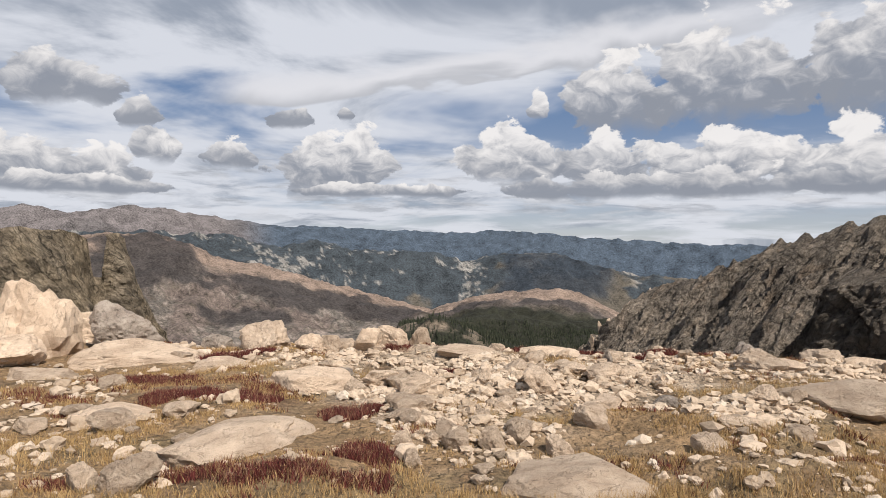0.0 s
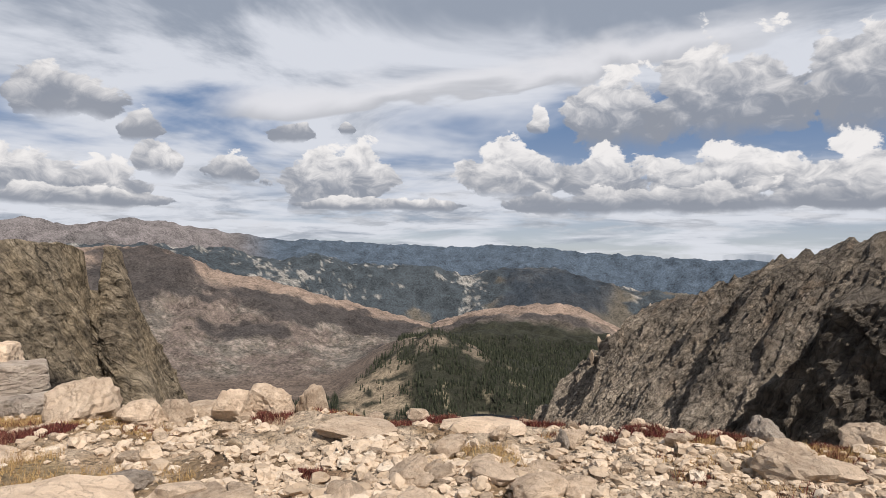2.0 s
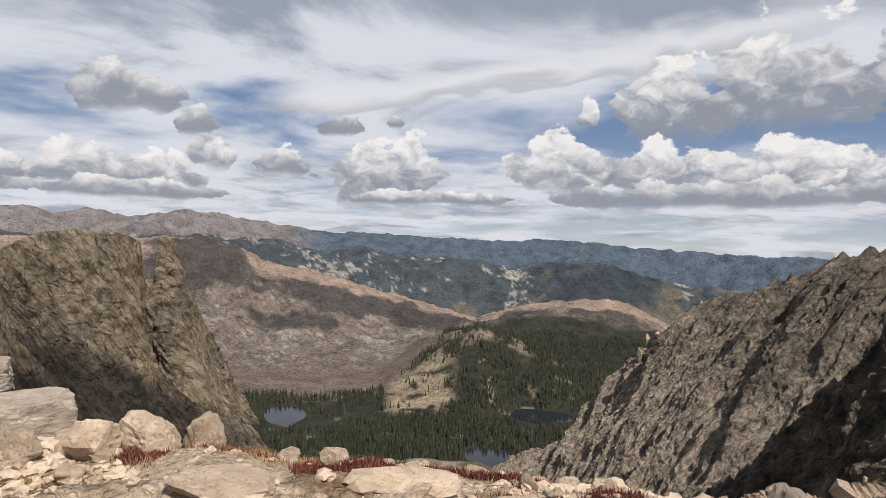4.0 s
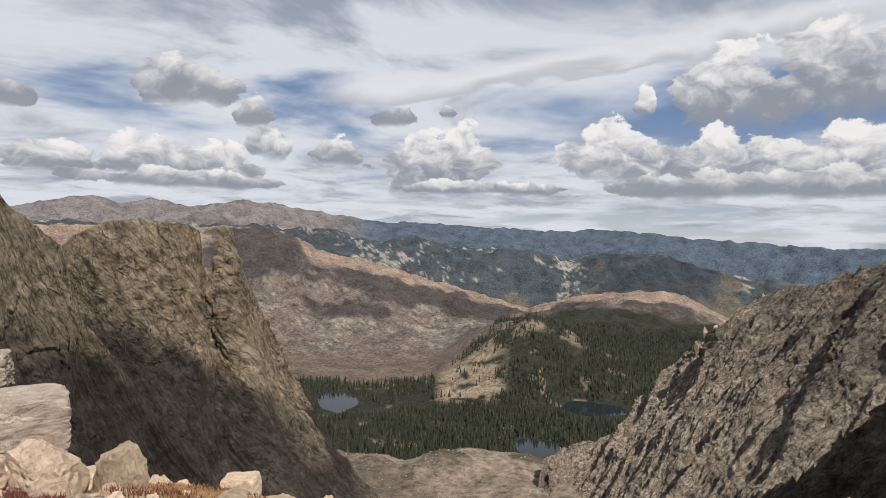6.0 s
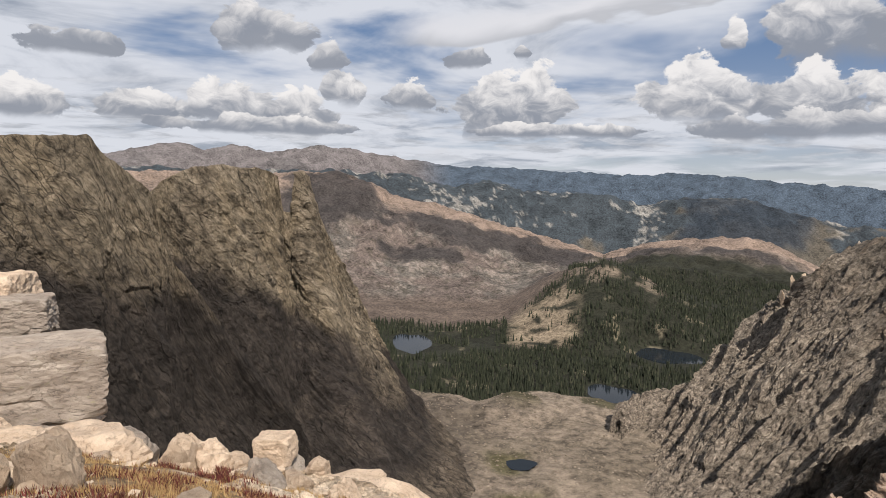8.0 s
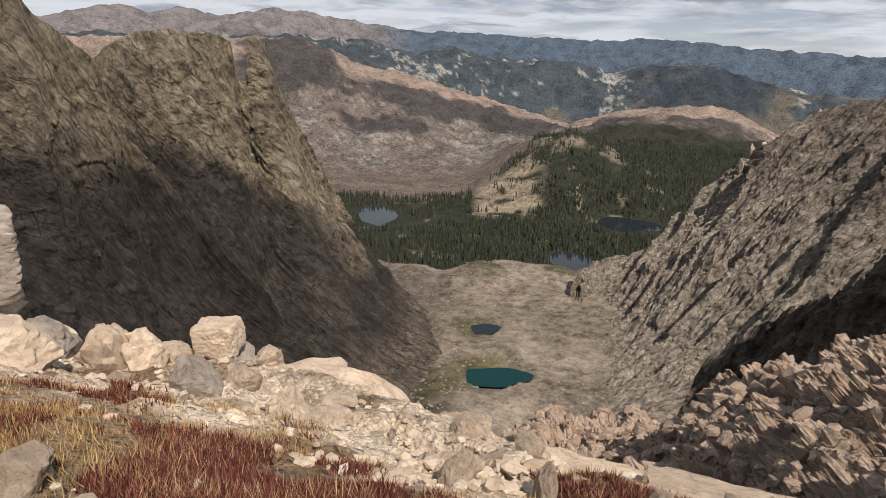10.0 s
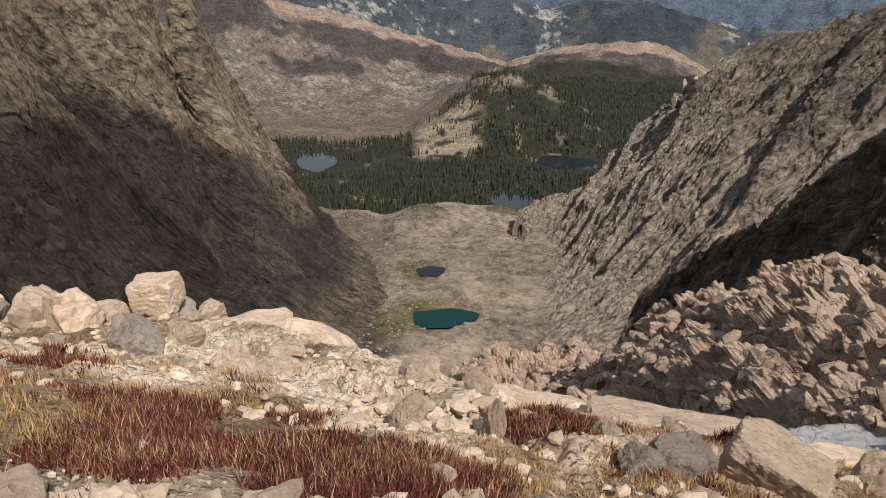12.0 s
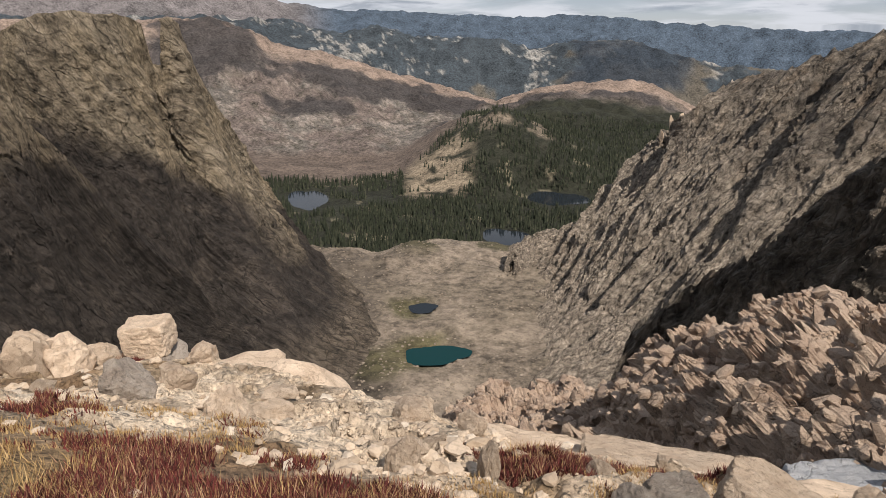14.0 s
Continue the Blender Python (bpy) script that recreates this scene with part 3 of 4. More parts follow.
def seen(rows):
    """Places from bearing, height above the level in degrees, and distance from EYE."""
    return [(EYE[0] + d * math.sin(radians(a)), EYE[1] + d * math.cos(radians(a)), EYE[2] + d * math.tan(radians(e))) for a, e, d in rows]


def rock_wall(name, crest, foot, nu, nv, mat, label, rough, cut, steep=1.5, lean=0.0, back=60.0, strata=0.0, spikes=0.3, tint=None, sag=1.12, weights=(0.6, 0.35, 0.5, 0.4), slabs=0.0, calm=(0.6, 1.0)):
    """A craggy face from a crest line down to its foot, with ribs and gullies down the fall line and a back side."""
    top, low = lane(crest, nu), lane(foot, nu)
    nb = nv // 8
    v = np.linspace(0, 1, nv)
    rows = []
    out = low - top
    out[:, 2] = 0
    out /= np.maximum(np.linalg.norm(out, axis=1), 1e-6)[:, None]
    away = top - np.array([EYE[0], EYE[1], 0])
    away[:, 2] = 0
    away /= np.linalg.norm(away, axis=1)[:, None]
    for k in range(nb, 0, -1):
        r = top + away * back * (k / nb)
        r[:, 2] = top[:, 2] - back * 1.6 * (k / nb) ** 1.3
        rows.append(r)
    for t in v:
        r = top + (low - top) * (t ** steep)
        r[:, 2] = top[:, 2] + (low[:, 2] - top[:, 2]) * (np.interp(t, [0, 0.5, 0.62, 0.74, 1], [0, 0.72, 0.86, 0.92, 1]) if sag is None else 1 - (1 - t) ** sag)
        rows.append(r)
    P = np.array(rows)
    du, dv = np.gradient(P, axis=1), np.gradient(P, axis=0)
    N = np.cross(du, dv)
    N /= np.maximum(np.linalg.norm(N, axis=2), 1e-9)[..., None]
    N *= np.where(np.sum(N * (out + np.array([0, 0, 1.0]))[None], axis=2, keepdims=True) < 0, -1, 1)
    p = P.reshape(-1, 3)
    n = N.reshape(-1, 3)
    uu = np.tile(np.linspace(0, np.linalg.norm(np.diff(top, axis=0), axis=1).sum(), nu), len(rows))
    vv = np.repeat(np.linspace(-0.12, 1, len(rows)), nu)
    high = np.linalg.norm(top - low, axis=1).mean()
    rib = ridged(np.column_stack([(uu + lean * high * vv) / cut, vv * high / (cut * 5.0), 0 * uu]), 5, 0.55)
    crag = ridged(p / (cut * 0.5), 6, 0.6)
    block = np.abs(grain(p / (cut * 0.16))) + 0.6 * np.abs(grain(p / (cut * 0.08) + 5)) + 0.4 * np.abs(grain(p / (cut * 0.04) + 5))
    amount = rough * np.interp(vv, [-0.12, 0, 0.08, calm[0], 0.9, 1.0], [0.1, 0.1, 0.9, calm[1], 0.5 * calm[1], 0.12])
    warped = p + cut * 0.12 * np.column_stack([grain(p / (cut * 0.3)), grain(p / (cut * 0.3) + 9), grain(p / (cut * 0.3) + 21)])
    warped = warped @ np.array([[0.80, 0.36, -0.48], [-0.60, 0.48, -0.64], [0.0, 0.80, 0.60]])
    steps = 0
    for size, part in ((0.24, 0.55), (0.10, 0.3), (0.045, 0.15)):
        cell = np.floor(warped / (cut * size * np.array([1.0, 1.5, 0.8]))).astype(np.int64)
        steps = steps + part * lattice(cell[:, 0], cell[:, 1], cell[:, 2])
    shift = amount * (weights[0] * rib + weights[1] * crag - weights[2] * block + weights[3] * steps)
    if strata:
        shift += amount * strata * ridged(np.column_stack([p[:, 0] / (cut * 3), p[:, 1] / (cut * 3), (p[:, 2] + 0.35 * p[:, 0]) / (cut * 0.35)]), 4, 0.5)
    if slabs:
        # tilted slabs lying one over the next, each with a sharp broken edge
        for wide, part in ((0.9, 0.55), (0.36, 0.3), (0.15, 0.15)):
            q = (uu + lean * high * vv) / (cut * wide) + 0.9 * fbm(np.column_stack([uu / (cut * wide * 3), vv * high / (cut * wide * 5), 0 * uu + 7 + wide]), 4)
            q = q + 0.16 * grain(np.column_stack([uu, vv * high, 0 * uu]) / (cut * wide * 0.5))
            tooth = q - np.floor(q)
            shift = shift + amount * slabs * part * (np.where(tooth < 0.86, tooth / 0.86, (1 - tooth) / 0.14) - 0.5) * (1 + 0.8 * lattice(np.floor(q).astype(np.int64), 0 * uu.astype(np.int64), 0 * uu.astype(np.int64)))
    p = p + n * shift[:, None]
    jag = np.interp(vv, [-0.12, 0, 0.1], [0.3, 1, 0]) * rough * spikes
    p[:, 2] += jag * (ridged(np.column_stack([uu / (cut * 0.35), 0 * uu, 0 * uu + 3]), 4, 0.6) - 0.4)
    fall = np.column_stack([uu + lean * high * vv, vv * high, 0.6 * shift])
    ob = new(name, mesh_from(name, p, grid_faces(len(rows), nu), mat, tint(p) if tint else None, fall=fall))
    return tagged(ob, label, "mountain", kind="structure")


def SHADED_FOOT(p):
    """Ochre rock above; slabs and talus below a ragged boundary, coloured dark as cloud shade."""
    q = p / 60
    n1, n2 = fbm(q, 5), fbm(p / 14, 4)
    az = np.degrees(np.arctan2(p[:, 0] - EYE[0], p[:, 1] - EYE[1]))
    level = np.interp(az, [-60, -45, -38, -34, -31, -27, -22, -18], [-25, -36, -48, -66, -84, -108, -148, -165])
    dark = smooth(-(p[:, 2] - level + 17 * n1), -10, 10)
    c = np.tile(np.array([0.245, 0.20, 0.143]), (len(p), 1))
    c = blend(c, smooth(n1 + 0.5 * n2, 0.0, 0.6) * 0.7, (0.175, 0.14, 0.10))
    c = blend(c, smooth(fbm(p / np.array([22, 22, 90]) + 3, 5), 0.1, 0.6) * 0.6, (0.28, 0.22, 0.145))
    # cloud shade mixed straight into the rock colour
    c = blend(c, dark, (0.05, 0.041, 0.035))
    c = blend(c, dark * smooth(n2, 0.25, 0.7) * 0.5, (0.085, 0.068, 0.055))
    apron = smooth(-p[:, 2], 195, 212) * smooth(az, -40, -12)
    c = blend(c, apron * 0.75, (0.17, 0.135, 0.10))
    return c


PEAK_CREST = seen([(-41, -3, 560), (-39, -1.2, 545), (-38.3, -0.5, 540), (-36, 0.6, 530), (-33.6, 0.8, 530), (-31.8, 0.8, 535), (-30.1, 0.6, 545), (-29.3, 0.1, 550), (-28.95, -3.0, 552), (-28.2, -3.0, 553),
                   (-27.9, 0.3, 555), (-27.1, 0.55, 556), (-26.7, 0.1, 558), (-26.2, -2.1, 565), (-25.4, -4.3, 575), (-24.1, -7, 600), (-22.9, -9.4, 625), (-21.6, -12, 640), (-20, -15.7, 660), (-18.6, -18.6, 670)])
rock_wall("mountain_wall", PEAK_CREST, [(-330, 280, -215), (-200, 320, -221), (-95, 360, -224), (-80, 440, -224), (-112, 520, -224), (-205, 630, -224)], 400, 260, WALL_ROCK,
          "ochre-brown rock peak with a split tower", 8, 60, 1.6, -0.9, 90, 0.0, 0.12, SHADED_FOOT, 1.3, (0.6, 0.2, 0.06, 0.2), 0.22)
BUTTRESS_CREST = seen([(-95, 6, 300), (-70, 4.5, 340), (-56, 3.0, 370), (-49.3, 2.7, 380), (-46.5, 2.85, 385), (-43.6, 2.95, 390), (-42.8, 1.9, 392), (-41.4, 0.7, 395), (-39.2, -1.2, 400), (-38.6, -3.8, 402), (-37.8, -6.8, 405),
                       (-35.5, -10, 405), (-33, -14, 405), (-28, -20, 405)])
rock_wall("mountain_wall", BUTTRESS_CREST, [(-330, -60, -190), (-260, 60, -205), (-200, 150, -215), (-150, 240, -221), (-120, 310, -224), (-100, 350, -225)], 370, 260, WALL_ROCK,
          "broad brown rock buttress above talus darkened as cloud shade", 8, 56, 1.5, -0.9, 80, 0.0, 0.12, SHADED_FOOT, 1.3, (0.6, 0.2, 0.06, 0.2), 0.22)
def RIDGE_TINT(p):
    """Grey-brown rock with rusty and pale bands, and tan scree along the foot."""
    n1, n2 = fbm(p / 40, 5), fbm(p / 9, 4)
    band = fbm((p @ np.array([[0.8, 0.2, 0.5], [-0.5, 0.7, 0.5], [-0.3, -0.6, 0.7]])) / np.array([9, 60, 40]), 5)
    c = np.tile(np.array([0.165, 0.14, 0.114]), (len(p), 1))
    c = blend(c, smooth(n1 + 0.4 * n2, 0.0, 0.6) * 0.6, (0.14, 0.12, 0.10))
    c = blend(c, smooth(band, 0.1, 0.6) * 0.6, (0.30, 0.25, 0.195))
    c = blend(c, smooth(n2, 0.3, 0.7) * 0.35, (0.25, 0.175, 0.115))
    c = blend(c, smooth(-(p[:, 2] + 40 * n1), 10, 130) * 0.8, (0.40, 0.335, 0.265))
    c = blend(c, smooth(-(p[:, 2] + 16 * n1), 170, 196) * smooth(p[:, 1], 150, 280), (0.38, 0.315, 0.25))
    return c


RIDGE_CREST = seen([(95, 6, 380), (75, 5, 410), (50, 3.2, 450), (38, 1.9, 485), (34.3, 1.55, 498), (31.9, 0.9, 512), (29.7, 0.2, 525), (27.4, -0.35, 540), (26.8, -1.1, 545), (23.8, -2.1, 565), (21.6, -3.05, 580), (19, -4.05, 598), (17.5, -4.7, 608),
                    (16.8, -4.9, 611), (16.4, -5.7, 613), (14.5, -7.1, 624), (13, -8.1, 632), (11.3, -11.4, 640), (8, -15.2, 645), (3.3, -17.9, 640), (0.9, -19.7, 620), (-0.6, -21.6, 575)])
rock_wall("mountain_wall", RIDGE_CREST, [(75, -10, -130), (62, 60, -165), (42, 130, -195), (22, 240, -214), (14, 355, -226), (26, 430, -226), (28, 500, -226), (16, 570, -226)], 590, 320, RIDGE_ROCK,
          "steep grey-brown jagged ridge falling into the basin", 11.5, 46, 1.0, -0.5, 60, 0.0, 0.3, RIDGE_TINT, None, (1.0, 0.12, 0.04, 0.1), 0.75, (0.62, 0.6))

CRAG_CREST = seen([(62, 3, 95), (44, 0.5, 105), (33, -2.5, 112), (29.0, -8.2, 116), (26.6, -11.3, 120), (23.9, -14.4, 124), (21.6, -16.9, 128), (19.2, -18.8, 132), (15.2, -21.5, 138), (12.2, -24.8, 138)])
rock_wall("mountain_wall", CRAG_CREST, [(x - 11, y - 6, z - 42) for x, y, z in CRAG_CREST], 300, 110, RIDGE_ROCK,
          "dark grey cliff of a buttress beside the ridge", 3.0, 16, 1.0, -0.6, 70, 0.0, 0.5, RIDGE_TINT, 1.0, (0.8, 0.3, 0.2, 0.4))

# ---- the summit ----
EDGE = [(-40, 19), (-14, 18), (-8, 17.3), (-5, 16.7), (-2, 15.5), (1, 14.4), (2.2, 13.3), (3.4, 12.9), (5, 12.0), (8, 11.0), (14, 9.0), (40, 2)]


RIM = [(-2.6, 15.0, 0.15), (-1.8, 15.0, 0.4), (-0.8, 14.85, 0.42), (0.35, 14.4, 0.38), (1.06, 13.8, 0.12), (1.7, 13.4, 0.0)]


def summit_height(x, y):
    """The stony top: level under the walk, then falling to a ledge and over its brink."""
    x, y = np.asarray(x, float), np.asarray(y, float)
    xc = np.clip(x, -9, 9)
    xr = np.maximum(xc, 0)
    s = y - (9.9 - 0.3 * xr)
    fall = 0.4 * np.log1p(np.exp(np.clip(s / 0.4, -40, 40)))
    z = 0.05 - (0.55 - 0.03 * xr) * fall
    over = y - np.interp(x, [e[0] for e in EDGE], [e[1] for e in EDGE])
    z = z - 1.9 * 0.35 * np.log1p(np.exp(np.clip((over - 0.2) / 0.35, -40, 40)))
    # the bare rim of bedrock
    lift = 0 * x
    for (ax, ay, ah), (bx, by, bh) in zip(RIM, RIM[1:]):
        t = np.clip(((x - ax) * (bx - ax) + (y - ay) * (by - ay)) / ((bx - ax) ** 2 + (by - ay) ** 2), 0, 1)
        away = np.hypot(x - ax - t * (bx - ax), y - ay - t * (by - ay))
        lift = np.maximum(lift, (ah + t * (bh - ah)) * np.exp(-(away / 0.55) ** 2))
    return z + lift


def summit_relief(x, y):
    p = np.column_stack([x, y, 0 * x])
    z = 0.07 * fbm(p / 1.1, 4) + 0.05 * ridged(p / 0.5, 3) * smooth(fbm(p / 2.3 + 4, 3), -0.1, 0.4)
    # bedrock broken into low steps on the ledge
    q = p + 0.12 * np.column_stack([fbm(p / 0.4, 3), fbm(p / 0.4 + 9, 3), 0 * x])
    for wide, high, turn in ((0.75, 0.10, 0.5), (0.34, 0.07, 0.2), (0.16, 0.04, 0.8)):
        u, v = q[:, 0] * math.cos(turn) + q[:, 1] * math.sin(turn), q[:, 1] * math.cos(turn) - q[:, 0] * math.sin(turn)
        i, j = np.floor(u / wide).astype(np.int64), np.floor(v / (wide * 0.7)).astype(np.int64)
        tip = (u / wide - i - 0.5) * lattice(i, j, 0 * i + 2) + (v / (wide * 0.7) - j - 0.5) * lattice(i, j, 0 * i + 5)
        z = z + high * (0.5 * lattice(i, j, 0 * i) + 0.7 * tip) * smooth(y, 10.7, 11.6)
    return z


def ground_at(x, y):
    return float(summit_height(x, y)) + float(summit_relief(np.array([x]), np.array([y]))[0])


# beds of red plants: x, y, half widths
RED_BEDS = [(1.2, 10.55, 0.85, 0.55), (1.65, 10.75, 0.45, 0.3), (-0.85, 11.55, 0.7, 0.3), (2.35, 11.8, 0.38, 0.28), (3.2, 12.05, 0.7, 0.25), (1.7, 10.3, 0.45, 0.3), (-0.9, 5.9, 0.35, 0.25), (-2.4, 6.2, 0.7, 0.2), (0.1, 7.65, 0.3, 0.18), (-3.2, 7.2, 0.5, 0.2),
            (4.3, 8.8, 1.6, 0.22), (2.0, 9.6, 1.3, 0.2), (-0.5, 4.6, 0.3, 0.2), (4.7, 11.6, 0.5, 0.25), (-0.7, 9.4, 0.25, 0.15), (-2.0, 14.75, 0.25, 0.08), (-2.9, 8.4, 0.6, 0.2), (-1.5, 4.1, 1.0, 0.12)]
GRASS_BEDS = [(-0.3, 3.7, 2.6, 0.7), (2.3, 3.6, 1.6, 0.6), (-3.0, 4.8, 1.2, 0.6), (2.6, 5.0, 1.0, 0.4), (3.2, 6.4, 0.9, 0.4), (-2.2, 7.6, 1.2, 0.4), (0.7, 5.6, 0.6, 0.25), (0.25, 10.35, 0.5, 0.4), (4.5, 8.3, 1.2, 0.3), (-3.4, 8.9, 0.8, 0.3),
              (-1.2, 11.3, 0.6, 0.4), (1.5, 8.0, 0.6, 0.25), (3.0, 12.2, 0.7, 0.25)]


def bed(x, y, beds):
    """1 in the middle of a bed, 0 outside."""
    w = np.zeros(len(x))
    for cx, cy, a, c in beds:
        w = np.maximum(w, 1 - np.hypot((x - cx) / a, (y - cy) / c))
    return w


def gravelly(x, y):
    """1 where bare gravel lies, 0 in dry turf."""
    n = fbm(np.column_stack([x, y, 0 * x]) / 1.4 + 2, 4)
    w = np.maximum(1.1 - np.hypot((x - 1.5) / 3.6, (y - 8.0) / 2.5), 0.75 - np.hypot((x - 0.8) / 2.6, (y - 13.0) / 2.0))
    return smooth(w + 0.5 * n, 0.0, 0.5)


def build_summit():
    xs = np.concatenate([np.linspace(-45, -9, 50), np.arange(-8.9, -4.6, 0.1), np.arange(-4.6, 5.6, 0.048), np.arange(5.6, 9.0, 0.1), np.linspace(9.1, 45, 50)])
    ys = np.concatenate([np.linspace(-45, -1, 50), np.arange(-0.9, 2.5, 0.1), np.arange(2.5, 15.7, 0.048), np.arange(15.7, 17.5, 0.1), np.linspace(17.7, 34, 60)])
    X, Y = np.meshgrid(xs, ys)
    x, y = X.ravel(), Y.ravel()
    z = summit_height(x, y) + summit_relief(x, y)
    p = np.column_stack([x, y, z])
    n1, n2 = fbm(p / 0.8, 5), fbm(p / 2.6, 4)
    c = np.tile(np.array([0.30, 0.20, 0.11]), (len(x), 1))
    c = blend(c, gravelly(x, y), (0.47, 0.375, 0.28))
    c = blend(c, smooth(y, 10.6, 11.6), (0.56, 0.445, 0.33))
    c = blend(c, smooth(fbm(p / 0.5 + 3, 4) + 0.8 * smooth(y, 13.2, 14.2), 0.1, 0.4) * smooth(y, 10.8, 11.8) * 0.8, (0.68, 0.56, 0.43))
    c = blend(c, smooth(n1, 0.0, 0.6) * 0.5, (0.34, 0.255, 0.18))
    c = blend(c, smooth(bed(x, y, GRASS_BEDS) + 0.5 * n1, 0.1, 0.4) * 0.75, (0.28, 0.205, 0.11))
    c = blend(c, smooth(bed(x, y, RED_BEDS) + 0.4 * n1, 0.1, 0.4) * 0.7, (0.19, 0.115, 0.07))
    c = blend(c, smooth(fbm(p / 0.35 + 8, 3), 0.35, 0.7) * 0.5, (0.15, 0.11, 0.07))
    ob = new("summit_ground", mesh_from("summit_ground", p, grid_faces(len(ys), len(xs)), SUMMIT, c, (Y[:-1, :-1] < 11.2).ravel()))
    tagged(ob, "stony summit of tan granite gravel with dry turf, breaking off at a brink", "ground", kind="structure")


build_summit()

# ---- the spur and old snow below the brink ----
EYE_LOW = np.array([2.1, 8.6, 1.25])


def below(rows):
    return [(EYE_LOW[0] + d * math.sin(radians(a)), EYE_LOW[1] + d * math.cos(radians(a)), EYE_LOW[2] + d * math.tan(radians(e))) for a, e, d in rows]


spur = rock_wall("rock_spur", below([(-7, -36, 60), (-4, -33, 60), (-1, -30.7, 60), (6.7, -30.6, 56), (13.5, -29.6, 46), (14.9, -26.4, 42), (18.9, -24.4, 38), (22.2, -22.3, 34), (25.7, -20.4, 30), (28.9, -19.6, 27), (40, -17, 22), (62, -15, 18)]),
          below([(-7, -46, 32), (-2, -46, 26), (6, -45, 20), (14, -44, 14), (22, -43, 11.5), (30, -42, 9.5), (45, -40, 8), (66, -38, 7)]), 360, 190, SPUR_ROCK,
          "broken spur of rust-brown blocky rock below the brink", 1.1, 8.0, 1.0, 0.3, 12, 0.0, 0.6, None, 1.05, (0.3, 0.7, 0.5, 0.9))


def build_blocks(count=5000):
    """Uncounted angular lumps lying over the spur."""
    r = np.random.RandomState(31)
    co = np.zeros(len(spur.data.vertices) * 3, np.float32)
    spur.data.vertices.foreach_get("co", co)
    co = co.reshape(-1, 3)[26 * 360:]
    at = co[r.randint(0, len(co), count)]
    far = np.linalg.norm(at - EYE_LOW, axis=1)
    size = (0.16 + 0.75 * r.uniform(size=count) ** 3) * np.clip(far / 28, 0.5, 1.4)
    bm = bmesh.new()
    bmesh.ops.create_icosphere(bm, subdivisions=1, radius=0.5)
    v = np.array([q.co for q in bm.verts])
    f = np.array([[q.index for q in face.verts] for face in bm.faces])
    bm.free()
    v = np.sign(v) * np.abs(v) ** 0.6
    V = v[None] * np.column_stack([size, size * r.uniform(0.4, 0.9, count), size * r.uniform(0.35, 0.8, count)])[:, None] * r.uniform(0.65, 1.2, (count, len(v), 1))
    a, t = r.uniform(0, 6.28, count)[:, None], r.normal(0, 0.5, count)[:, None]
    X, Y, Z = V[..., 0] * np.cos(t) - V[..., 2] * np.sin(t), V[..., 1], V[..., 0] * np.sin(t) + V[..., 2] * np.cos(t)
    V = np.stack([X * np.cos(a) - Y * np.sin(a), X * np.sin(a) + Y * np.cos(a), Z], -1) + at[:, None]
    big = np.argsort(-size)[:260]
    for k in big:
        mid = V[k].mean(axis=0)
        ob = new("spur_block", mesh_from("spur_block", V[k] - mid, f, SPUR_ROCK))
        ob.location = mid
        tagged(ob, "angular rust-brown block of rock lying on the spur", "rock", "blocks on the spur")
    V = np.delete(V, big, axis=0)
    count = len(V)
    tagged(new("broken_rock", mesh_from("broken_rock", V.reshape(-1, 3), (np.arange(count)[:, None, None] * len(v) + f[None]).reshape(-1, 3), SPUR_ROCK)), "broken rust-brown rock lying over the spur", "rocks", kind="stuff")


build_blocks()


def build_snow():
    n = 70
    corner = [np.array(c) for c in below([(26.2, -33.0, 11.2), (33.5, -28.2, 14.5), (52, -27, 13), (46, -42, 6.5), (29, -37.5, 8.6)])]
    u, v = np.meshgrid(np.linspace(0, 1, n), np.linspace(0, 1, n))
    u, v = u.ravel()[:, None], v.ravel()[:, None]
    p = (corner[0] * (1 - v) + corner[4] * v) * (1 - u) + (corner[1] * (1 - v) + corner[3] * v) * u + (corner[2] - corner[1]) * u * u * 0.5 * (1 - v)
    cups = np.abs(grain(p * np.array([2.4, 5.0, 1.0]))) + 0.5 * np.abs(grain(p * np.array([6.0, 11.0, 2.0]) + 3))
    rim = np.minimum(np.minimum(u, 1 - u), np.minimum(v, 1 - v))[:, 0]
    p[:, 2] += 0.10 * cups - 0.7 * (1 - smooth(rim, 0.0, 0.04))
    tagged(new("snow", mesh_from("snow", p, grid_faces(n, n), SNOW, None, True)), "tongue of grey old snow lying between the brink and the spur", "snow", kind="structure")


build_snow()


